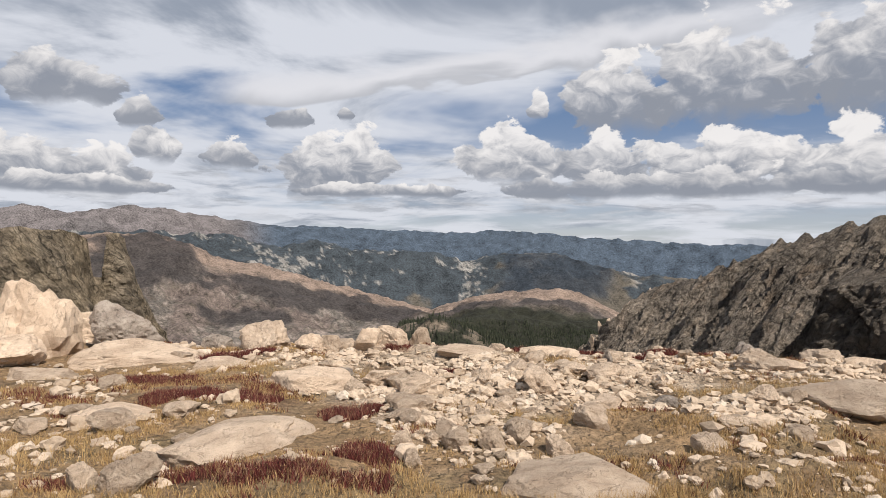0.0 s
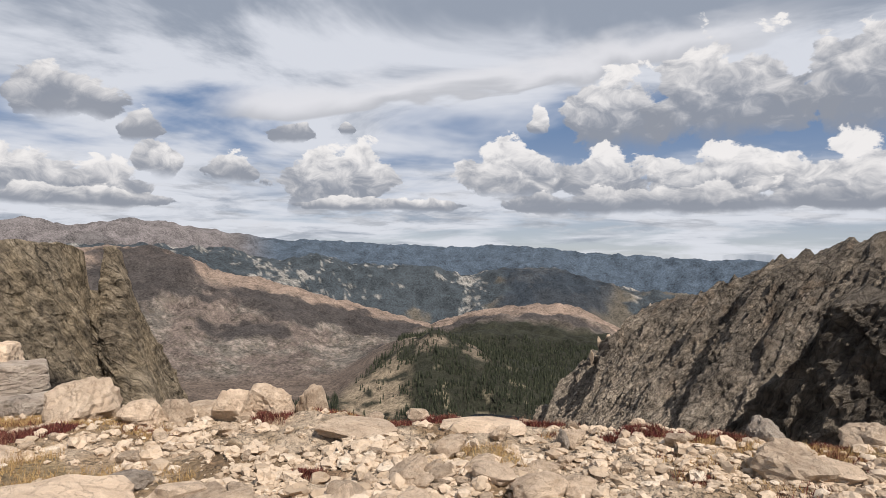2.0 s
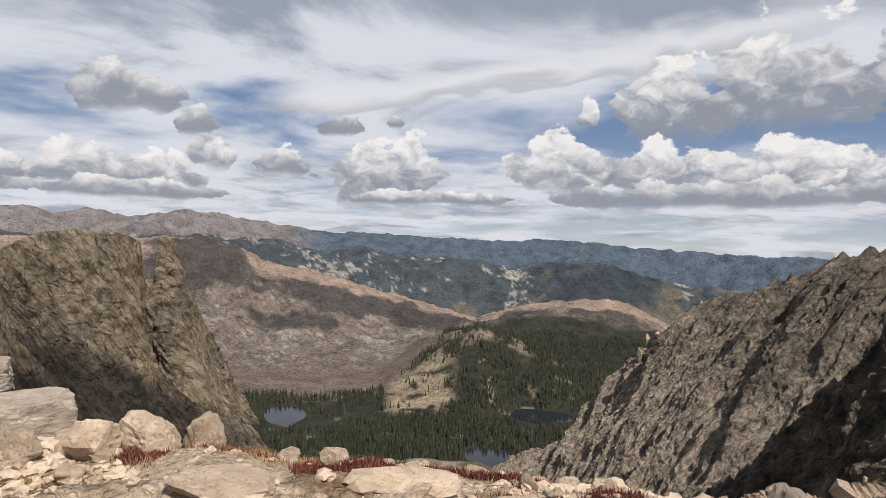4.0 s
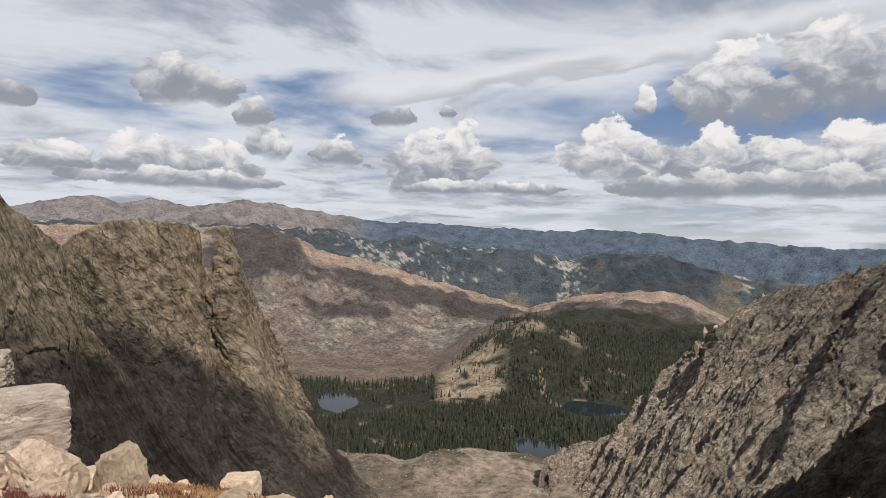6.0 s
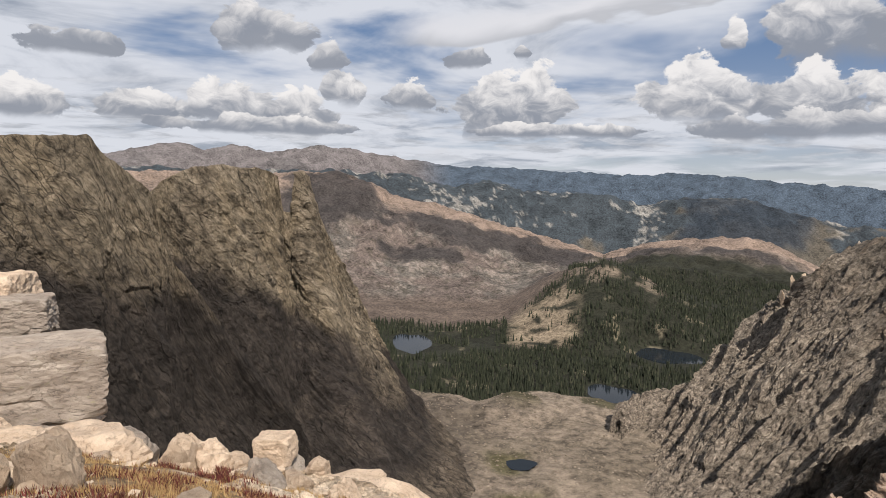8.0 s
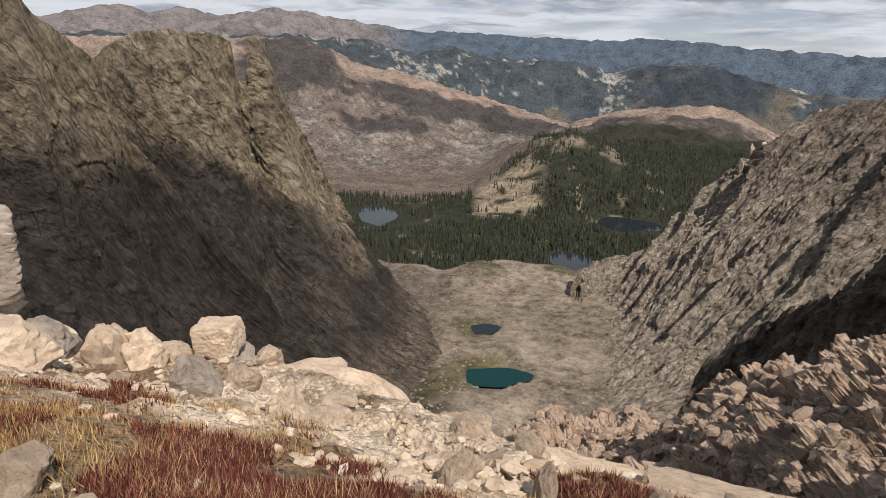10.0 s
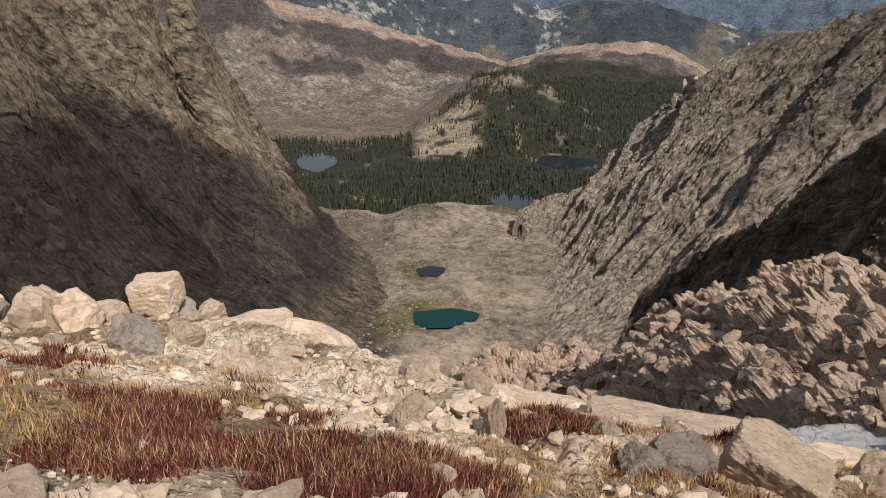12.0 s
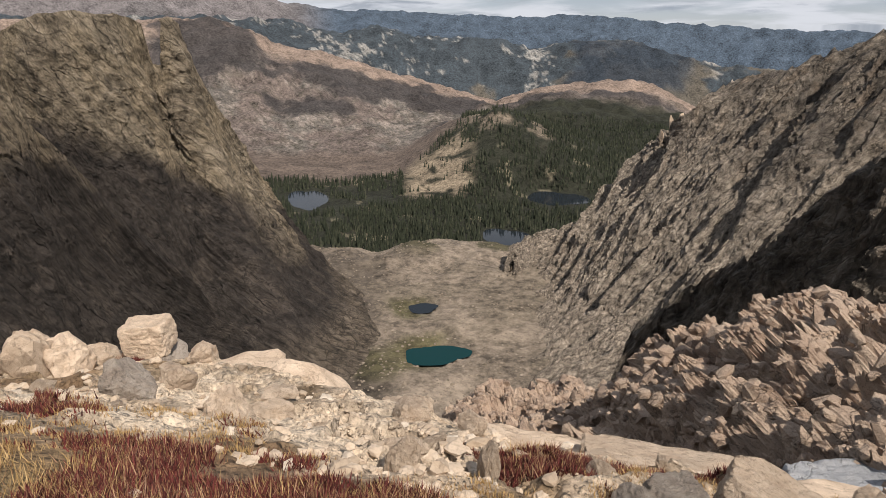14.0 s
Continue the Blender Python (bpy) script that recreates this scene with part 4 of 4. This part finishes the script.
# ---- conifers on the valley floor ----
def build_woods(count=17000):
    rng = np.random.RandomState(5)
    az, d = rng.uniform(-34, 15, count * 4), rng.uniform(760, 2250, count * 4) ** 1.0
    x, y = EYE[0] + d * np.sin(np.radians(az)), EYE[1] + d * np.cos(np.radians(az))
    keep = d < along(FOOT, az, 2) - 230 * (az < -4) - 20
    n1, n2 = fbm(np.column_stack([x, y, 0 * x]) / 45, 5), fbm(np.column_stack([x, y, 0 * x]) / 160, 5)
    scree = (az > -9.2) & (az < -4.0) & (d > 1370) & (d < 1640)
    keep &= rng.uniform(size=len(x)) < np.where(scree, 0.06, np.where((d > 1640) & (d < 1850) & (np.abs(az + 1) < 4), 0.35, 1.0)) * smooth(-(n1 + 0.5 * n2), -0.8, -0.2)
    for lake in LAKES:
        keep &= lake_distance(x, y, lake) > 1.12
        keep &= lake_distance(x + 45 * np.sin(np.radians(az)), y + 45 * np.cos(np.radians(az)), lake) > 1.0
    x, y, d = x[keep][:count], y[keep][:count], d[keep][:count]
    z = land_height(x, y)
    k = len(x)
    tall = rng.uniform(9, 19, k) * np.where(rng.uniform(size=k) < 0.15, 0.6, 1.0)
    rad = tall * rng.uniform(0.13, 0.2, k)
    turn = rng.uniform(0, 6.28, k)
    tip = rng.uniform(-0.05, 0.05, (k, 2)) * tall[:, None]
    verts, faces, base = [], [], 0
    for lo, hi, r in ((0.02, 0.62, 1.0), (0.38, 1.0, 0.62)):
        for s in range(5):
            a = turn + s * 1.2566
            rr = rad * r * rng.uniform(0.7, 1.25, k)
            verts.append(np.column_stack([x + rr * np.cos(a), y + rr * np.sin(a), z + tall * lo]))
        verts.append(np.column_stack([x + tip[:, 0] * hi, y + tip[:, 1] * hi, z + tall * hi]))
    verts = np.stack(verts, 1).reshape(-1, 3)
    one = [(t * 6 + s, t * 6 + (s + 1) % 5, t * 6 + 5) for t in (0, 1) for s in range(5)]
    faces = (np.arange(k)[:, None, None] * 12 + np.array(one)[None]).reshape(-1, 3)
    tagged(new("conifer_forest", mesh_from("conifer_forest", verts, faces, CONIFER)), "dense dark green conifer forest on the valley floor", "forest", kind="stuff")


build_woods()


# ---- boulders ----
def boulder_mesh(seed, level, kind="", worn=1.0):
    """A rock split along planes, with worn edges."""
    rng = np.random.RandomState(seed)
    bm = bmesh.new()
    bmesh.ops.create_icosphere(bm, subdivisions=level, radius=1.0)
    p = np.array([v.co for v in bm.verts])
    n = p / np.linalg.norm(p, axis=1)[:, None]
    if kind == "box":
        planes = [np.array(a, float) + rng.uniform(-0.10, 0.10, 3) for a in ((1, 0, 0), (-1, 0, 0), (0, 1, 0), (0, -1, 0), (0, 0, 1), (0, 0, -1))] + [rng.normal(size=3) for _ in range(3)]
        dist = [0.82, 0.82, 0.82, 0.82, 0.82, 0.82] + [1.08] * 3
    else:
        planes = [rng.normal(size=3) * np.array([1, 1, 1.2]) for _ in range(15)]
        dist = list(rng.uniform(0.60, 0.95, 15))
    r = np.full(len(n), 1.25)
    inv = np.zeros(len(n))
    for q, dd in zip(planes, dist):
        q = q / np.linalg.norm(q)
        dot = np.maximum(n @ q, 1e-3)
        inv += (dot / dd) ** 40
    r = np.minimum(r, inv ** (-1 / 40))
    r = r * (1 + worn * 0.07 * fbm(n * 2.2 + seed, 4) + worn * 0.05 * ridged(n * 4 + seed, 4, 0.6) - 0.05 * smooth(ridged(n * 1.6 + seed * 3, 2), 0.95, 1.25))
    p = n * r[:, None]
    # chipped steps along two sets of joints
    q = p @ np.array([[0.8, 0.36, -0.48], [-0.6, 0.48, -0.64], [0.0, 0.8, 0.6]]) + 0.12 * np.column_stack([fbm(n * 3 + seed, 2), fbm(n * 3 + seed + 7, 2), fbm(n * 3 + seed + 13, 2)])
    for wide, deep in ((0.8, 0.05), (0.33, 0.022)):
        cell = np.floor(q / (wide * np.array([1.0, 1.3, 0.9]))).astype(np.int64)
        p = p * (1 + worn * deep * lattice(cell[:, 0], cell[:, 1], cell[:, 2] + seed))[:, None]
    p = p * (1 + worn * 0.022 * ridged(n * 9 + seed, 3, 0.6))[:, None]
    p /= np.abs(p).max(axis=0)
    for v, c in zip(bm.verts, p):
        v.co = c
    me = bpy.data.meshes.new("boulder")
    bm.to_mesh(me)
    bm.free()
    for f in me.polygons:
        f.use_smooth = False
    return me


ROUGH = [boulder_mesh(20 + i, 4) for i in range(9)]
BOXY = [boulder_mesh(60 + i, 5, "box", 0.5) for i in range(5)]
SMALL = [boulder_mesh(80 + i, 3) for i in range(12)]
FLAT = [boulder_mesh(130 + i, 4, "", 0.35) for i in range(6)]
for i, me in enumerate(ROUGH + BOXY + SMALL + FLAT):
    me.materials.append(LICHEN_GRANITE if i in (2, 5, 10, 12) else GRANITE)


def boulder(mesh, x, y, w, d, h, turn, label, sink=0.25, z=None, lean=(0, 0), group="boulders on the summit"):
    """A boulder w x d x h metres, sunk into the ground by a part of its height, or with its foot at z."""
    foot = ground_at(x, y) - sink * h if z is None else z
    ob = new("boulder", mesh)
    ob.matrix_world = pose(x, y, foot + h / 2, lean[0], lean[1], turn) @ Matrix.Diagonal((w / 2, d / 2, h / 2, 1))
    return tagged(ob, label, "boulder", group)


# x, y, width, height, depth over width; flat slabs first, then rounded boulders, then those of the ledge
SLABS = [(-1.6, 4.95, 1.32, 0.36, 0.75), (0.75, 4.05, 1.3, 0.42, 0.6), (-1.45, 6.9, 1.0, 0.42, 0.7), (-2.9, 5.7, 0.95, 0.24, 0.6), (-4.0, 8.5, 1.7, 0.42, 0.6), (-4.5, 7.2, 0.8, 0.28, 0.7),
         (3.6, 5.95, 1.1, 0.38, 0.8), (2.4, 5.3, 0.56, 0.2, 0.7), (1.54, 6.1, 0.46, 0.24, 0.7), (6.2, 9.2, 1.3, 0.6, 0.8), (-2.6, 7.9, 0.9, 0.25, 0.6), (0.4, 8.7, 0.9, 0.2, 0.6), (1.5, 9.2, 0.8, 0.22, 0.7)]
ROUNDS = [(-2.5, 9.25, 0.98, 0.75, 0.8), (-3.3, 9.5, 0.5, 0.4, 0.9), (-1.6, 9.3, 0.42, 0.36, 0.9), (-1.06, 9.45, 0.5, 0.5, 0.8), (-0.72, 9.65, 0.62, 0.46, 0.8), (-0.33, 9.9, 0.46, 0.66, 0.7), (3.7, 7.6, 0.78, 0.4, 0.8), (4.1, 8.75, 0.5, 0.38, 0.8),
          (2.9, 5.8, 0.36, 0.3, 0.9), (1.95, 4.7, 0.32, 0.22, 0.8), (-1.19, 7.4, 0.38, 0.22, 0.8), (0.37, 4.9, 0.26, 0.24, 0.9), (0.57, 5.0, 0.22, 0.24, 0.9), (0.86, 4.8, 0.28, 0.2, 0.8), (1.22, 5.45, 0.38, 0.28, 0.8)]
ROUNDS_2 = [(-5.6, 8.9, 1.35, 1.7, 0.9), (-4.6, 9.3, 1.15, 0.95, 0.9), (-5.3, 8.0, 1.1, 0.6, 0.9), (-3.56, 7.0, 0.34, 0.22, 0.9), (2.02, 5.85, 0.32, 0.22, 0.9), (-0.22, 4.55, 0.18, 0.18, 0.9), (-2.2, 3.95, 0.24, 0.24, 0.9), (-1.94, 3.95, 0.42, 0.3, 0.8),
            (2.7, 4.95, 0.3, 0.18, 0.8), (-0.93, 6.8, 0.32, 0.2, 0.8), (2.18, 8.55, 0.18, 0.26, 0.7), (-1.86, 9.0, 0.5, 0.4, 0.8), (5.3, 9.0, 0.8, 0.5, 0.8), (-6.9, 9.6, 1.8, 1.3, 0.9), (-0.31, 4.95, 0.2, 0.16, 0.9)]
LEDGE = [(-0.95, 13.0, 0.62, 0.5, 0.8), (0.4, 12.0, 0.42, 0.34, 0.8), (-1.1, 14.0, 0.45, 0.42, 0.8), (1.62, 11.35, 0.22, 0.3, 0.9), (2.07, 11.55, 0.2, 0.36, 0.7),
         (4.05, 11.5, 0.42, 0.45, 0.8), (2.8, 11.15, 0.3, 0.24, 0.9), (0.43, 12.55, 0.45, 0.26, 0.7), (2.72, 11.7, 0.2, 0.16, 0.9), (2.6, 12.25, 0.2, 0.14, 0.8), (1.43, 13.0, 0.45, 0.3, 0.8), (0.3, 10.12, 0.3, 0.22, 0.9)]
BRINK = [(-2.75, 14.2, 0.75, 0.95, 0.8), (-2.45, 14.3, 0.7, 0.7, 0.8), (-3.3, 13.2, 1.7, 0.75, 0.9), (-3.9, 14.3, 1.3, 1.0, 0.9), (-4.9, 13.6, 1.2, 0.8, 0.9),
         (2.3, 13.2, 1.5, 0.5, 0.45), (3.4, 12.8, 1.4, 0.5, 0.45), (4.6, 12.2, 1.3, 0.5, 0.5), (1.3, 14.0, 0.9, 0.6, 0.6), (-1.25, 14.9, 0.5, 0.45, 0.8), (-2.75, 15.0, 0.6, 0.5, 0.8)]

rng = np.random.RandomState(11)
for i, (x, y, w, h, k) in enumerate(SLABS):
    boulder(FLAT[i % 6], x, y, w * 1.08, w * k * 1.08, h, float(rng.uniform(0, 360)) if k > 0.68 else float(rng.uniform(-15, 15)), "flat weathered slab of pinkish tan granite sunk in dry turf", 0.5, None, (float(rng.uniform(-5, 5)), float(rng.uniform(-5, 5))))
for i, (x, y, w, h, k) in enumerate(ROUNDS + ROUNDS_2):
    boulder(ROUGH[(i * 4 + 1) % 9], x, y, w, w * k, h, float(rng.uniform(0, 360)), "large cracked tan granite boulder on the summit" if h > 0.6 else "angular tan granite boulder among gravel and turf", 0.3)
for i, (x, y, w, h, k) in enumerate(LEDGE + BRINK):
    boulder(ROUGH[(i * 5 + 2) % 9] if k > 0.5 else BOXY[(0, 2, 4)[i % 3]], x, y, w, w * k, h, float(rng.uniform(0, 360)) if k > 0.5 else float(rng.uniform(-10, 10)) - 18, "pale granite rock at the brink of the ledge" if y > 12.5 else "tan granite rock beside red plants on the ledge", 0.35 if k > 0.5 else 0.85)

boulder(BOXY[0], -1.95, 15.0, 0.54, 0.5, 0.44, 12, "square pale granite block perched on the brink", 0, -2.34, (3, -2))
for x, y, w, h, z in ((-2.5, 14.85, 0.6, 0.5, -2.6), (-2.1, 14.65, 0.45, 0.36, -2.6), (-1.68, 14.75, 0.42, 0.4, -2.63), (-1.95, 15.15, 0.9, 0.5, -2.8), (-1.4, 15.0, 0.5, 0.45, -2.75)):
    boulder(ROUGH[int(rng.randint(9))], x, y, w, w * 0.8, h, float(rng.uniform(0, 360)), "broken granite rock under the perched block", 0, z)
boulder(BOXY[1], 2.98, 11.2, 0.28, 0.24, 0.3, 20, "squarish granite block with yellow-green lichen", 0.3)
boulder(BOXY[2], 3.4, 11.2, 0.5, 0.3, 0.34, -25, "tilted brown granite slab leaning on the ledge", 0.4, None, (12, 16))
boulder(FLAT[4], 0.1, 14.5, 1.6, 0.9, 0.5, -22, "long pale granite slab forming the rim of the ledge", 0.75, None, (-8, 6))
boulder(FLAT[2], -0.75, 14.75, 1.1, 0.8, 0.45, 5, "long pale granite slab forming the rim of the ledge", 0.75, None, (-6, -3))
# the stack of blocks on the left shoulder
for k, (x, y, w, d, h, z, t) in enumerate(((-6.65, 15.35, 2.5, 1.3, 1.35, -2.38, 221), (-7.95, 16.3, 1.5, 0.9, 0.75, -1.3, 38), (-8.8, 16.7, 1.3, 1.3, 1.1, -1.3, 20), (-8.9, 16.0, 1.8, 1.4, 1.6, -2.5, 5), (-7.4, 15.2, 1.6, 1.2, 1.2, -3.1, 30), (-6.0, 14.9, 1.0, 0.8, 0.9, -3.0, 50), (-5.2, 15.6, 0.9, 0.8, 0.8, -3.35, 10), (-6.4, 14.2, 1.4, 1.0, 0.9, -2.7, 70), (-6.9, 15.6, 2.3, 1.3, 1.35, -3.6, 38), (-8.6, 16.1, 2.2, 1.7, 1.5, -3.7, -8), (-5.7, 16.2, 1.0, 1.0, 0.9, -3.6, 40))):
    boulder((BOXY[3], BOXY[1], BOXY[0], BOXY[3])[k] if k < 4 else ROUGH[k % 9], x, y, w, d, h, t, "big grey and tan lichen-spotted granite block in a stack", 0, z)

# pale teeth on the crest of the ridge
for k, (a, e, h) in enumerate(((16.25, -5.9, 17), (15.5, -6.5, 12), (13.6, -7.9, 15), (14.4, -7.3, 10), (17.7, -4.7, 10), (12.9, -8.8, 10))):
    x, y, z = seen([(a, e, 612)])[0]
    boulder(ROUGH[(k * 2 + 3) % 9], x, y, 6.5, 5, h * 1.5, k * 57, "pale jagged rock pinnacle on the crest of the ridge", 0, z - h * 0.75, (0, 12), group="pinnacles on the ridge")


def scatter(count, sizes, box, seed):
    """Places for loose rocks on the summit, fewer in the beds of plants."""
    r = np.random.RandomState(seed)
    x, y = r.uniform(box[0], box[1], count * 5), r.uniform(box[2], box[3], count * 5)
    n = fbm(np.column_stack([x, y, 0 * x]) / 1.3 + 6, 3)
    brink = y < np.interp(x, [e[0] for e in EDGE], [e[1] for e in EDGE]) + 0.1
    ok = brink & (r.uniform(size=len(x)) < (0.14 + 0.86 * gravelly(x, y)) * np.where(y > 10.2, 0.4, 1.0) * np.where(bed(x, y, RED_BEDS[:2]) > 0.1, 0.06, 1.0) * np.clip(0.7 + n - 1.2 * np.maximum(bed(x, y, RED_BEDS), bed(x, y, GRASS_BEDS)), 0.05, 1))
    x, y = x[ok][:count], y[ok][:count]
    return x, y, sizes[0] * (sizes[1] / sizes[0]) ** (r.uniform(size=len(x)) ** 2.2), r


x, y, size, r = scatter(290, (0.12, 0.46), (-4.2, 5.2, 2.6, 14.5), 3)
clear = bed(x, y, RED_BEDS) < 0.25
x, y, size = x[clear], y[clear], size[clear]
for i in range(len(x)):
    boulder(SMALL[i % 12], float(x[i]), float(y[i]), float(size[i]), float(size[i] * r.uniform(0.6, 1.0)), float(size[i] * r.uniform(0.4, 0.8)), float(r.uniform(0, 360)), "loose angular granite rock lying on gravel", 0.25, group="loose rocks on the summit")


def build_chips(name, count, sizes, box, seed, label, level=1):
    """Uncounted small stones, each a worn lump of twenty faces."""
    x, y, size, r = scatter(count, sizes, box, seed)
    z = summit_height(x, y) + summit_relief(x, y)
    bm = bmesh.new()
    bmesh.ops.create_icosphere(bm, subdivisions=level, radius=0.5)
    v = np.array([q.co for q in bm.verts])
    f = np.array([[q.index for q in face.verts] for face in bm.faces])
    bm.free()
    k = len(x)
    a = r.uniform(0, 6.28, k)
    s = np.column_stack([size, size * r.uniform(0.55, 1, k), size * r.uniform(0.3, 0.75, k)])
    P = v[None] * s[:, None] * r.uniform(0.55, 1.25, (k, len(v), 1))
    X = P[..., 0] * np.cos(a)[:, None] - P[..., 1] * np.sin(a)[:, None] + x[:, None]
    Y = P[..., 0] * np.sin(a)[:, None] + P[..., 1] * np.cos(a)[:, None] + y[:, None]
    Z = P[..., 2] + (z + 0.22 * s[:, 2])[:, None]
    faces = (np.arange(k)[:, None, None] * len(v) + f[None]).reshape(-1, 3)
    tagged(new(name, mesh_from(name, np.stack([X, Y, Z], -1).reshape(-1, 3), faces, STONE_CHIPS)), label, "gravel", kind="stuff")


def build_scree(count=5200):
    """Uncounted blocks of one to four metres on the floor of the basin."""
    r = np.random.RandomState(14)
    d, az = r.uniform(330, 720, count), r.uniform(-24, 6, count)
    x, y = EYE[0] + d * np.sin(np.radians(az)), EYE[1] + d * np.cos(np.radians(az))
    for lake in LAKES[:2]:
        out = lake_distance(x, y, lake) > 1.1
        x, y, d = x[out], y[out], d[out]
    z = land_height(x, y)
    bm = bmesh.new()
    bmesh.ops.create_icosphere(bm, subdivisions=1, radius=0.5)
    v = np.array([q.co for q in bm.verts])
    f = np.array([[q.index for q in face.verts] for face in bm.faces])
    bm.free()
    k = len(x)
    size = 0.6 + 2.6 * r.uniform(size=k) ** 3
    P = v[None] * size[:, None, None] * r.uniform(0.6, 1.2, (k, len(v), 1)) * np.array([1, 1, 0.7])
    P = P + np.column_stack([x, y, z])[:, None]
    tagged(new("scree", mesh_from("scree", P.reshape(-1, 3), (np.arange(k)[:, None, None] * len(v) + f[None]).reshape(-1, 3), SCREE)), "scattered blocks of tan and grey scree on the basin floor", "scree", kind="stuff")


build_scree()
build_chips("gravel", 12500, (0.02, 0.12), (-4.5, 5.5, 2.4, 15.0), 8, "pale tan granite gravel and broken stones")
build_chips("rubble", 3000, (0.07, 0.22), (-4.5, 5.5, 3.2, 14.6), 10, "broken tan granite rubble among the boulders", 2)
build_chips("gravel", 2500, (0.05, 0.2), (-9, 9, 4, 17), 9, "coarse broken granite stones across the summit")


# ---- plants ----
def build_blades(name, beds, density, tall, wide, mat, label, seed, ragged=0.15, tuft=0.03):
    """Uncounted upright leaves in tufts over ragged beds; density is in tufts a square metre."""
    r = np.random.RandomState(seed)
    xs, ys = [], []
    for cx, cy, a, c in beds:
        n = int(density * 4 * a * c)
        u, v = r.uniform(-1.15, 1.15, n), r.uniform(-1.15, 1.15, n)
        tx, ty = cx + a * u, cy + c * v
        edge = 1 - np.hypot(u, v) + 0.75 * fbm(np.column_stack([tx, ty, 0 * tx]) * 3.3, 3)
        ok = edge > ragged
        xs.append(tx[ok]), ys.append(ty[ok])
    tx, ty = np.concatenate(xs), np.concatenate(ys)
    k = 12
    grown = np.repeat(r.uniform(0.5, 1.15, len(tx)), k)
    x, y = np.repeat(tx, k) + r.normal(0, tuft, len(tx) * k), np.repeat(ty, k) + r.normal(0, tuft, len(tx) * k)
    z = summit_height(x, y) + summit_relief(x, y)
    n = len(x)
    h = tall * grown * r.uniform(0.5, 1.1, n)
    a, lean = r.uniform(0, 6.28, n), h * r.uniform(0.1, 0.9, n)
    face, w = r.uniform(0, 6.28, n), wide * r.uniform(0.6, 1.5, n)
    ox, oy = np.cos(face) * w / 2, np.sin(face) * w / 2
    V = np.stack([np.column_stack([x - ox, y - oy, z - 0.01]), np.column_stack([x + ox, y + oy, z - 0.01]), np.column_stack([x + np.cos(a) * lean, y + np.sin(a) * lean, z + h])], 1)
    tagged(new(name, mesh_from(name, V.reshape(-1, 3), np.arange(3 * n).reshape(-1, 3), mat)), label, "plants", kind="stuff")


turf = np.random.RandomState(40)
tx, ty = turf.uniform(-4.5, 5.2, 1600), turf.uniform(2.4, 12.3, 1600)
bare = gravelly(tx, ty) > turf.uniform(0.0, 1.1, 1600)
TURF_BEDS = [(float(p), float(q), 0.12 + 0.3 * float(turf.uniform()), 0.08 + 0.2 * float(turf.uniform())) for p, q in zip(tx[~bare], ty[~bare])][:440]
build_blades("red_alpine_plants", RED_BEDS, 2300, 0.06, 0.010, RED_LEAF, "dark red-brown autumn alpine plants in low beds", 21)
build_blades("seed_stalks", RED_BEDS, 170, 0.105, 0.0042, STALK, "dry pinkish-brown seed stalks among the red plants", 24, 0.25, 0.05)
build_blades("brown_tufts", TURF_BEDS[::3], 260, 0.055, 0.009, RED_LEAF, "small rust-brown tufts between the stones", 25, 0.3)
build_blades("dry_grass", GRASS_BEDS + RED_BEDS[:4], 300, 0.085, 0.0045, STRAW, "short straw-coloured dry alpine grass", 22)
build_blades("dry_turf", TURF_BEDS, 420, 0.04, 0.006, STRAW, "low mats of dry ochre turf between the stones", 23)
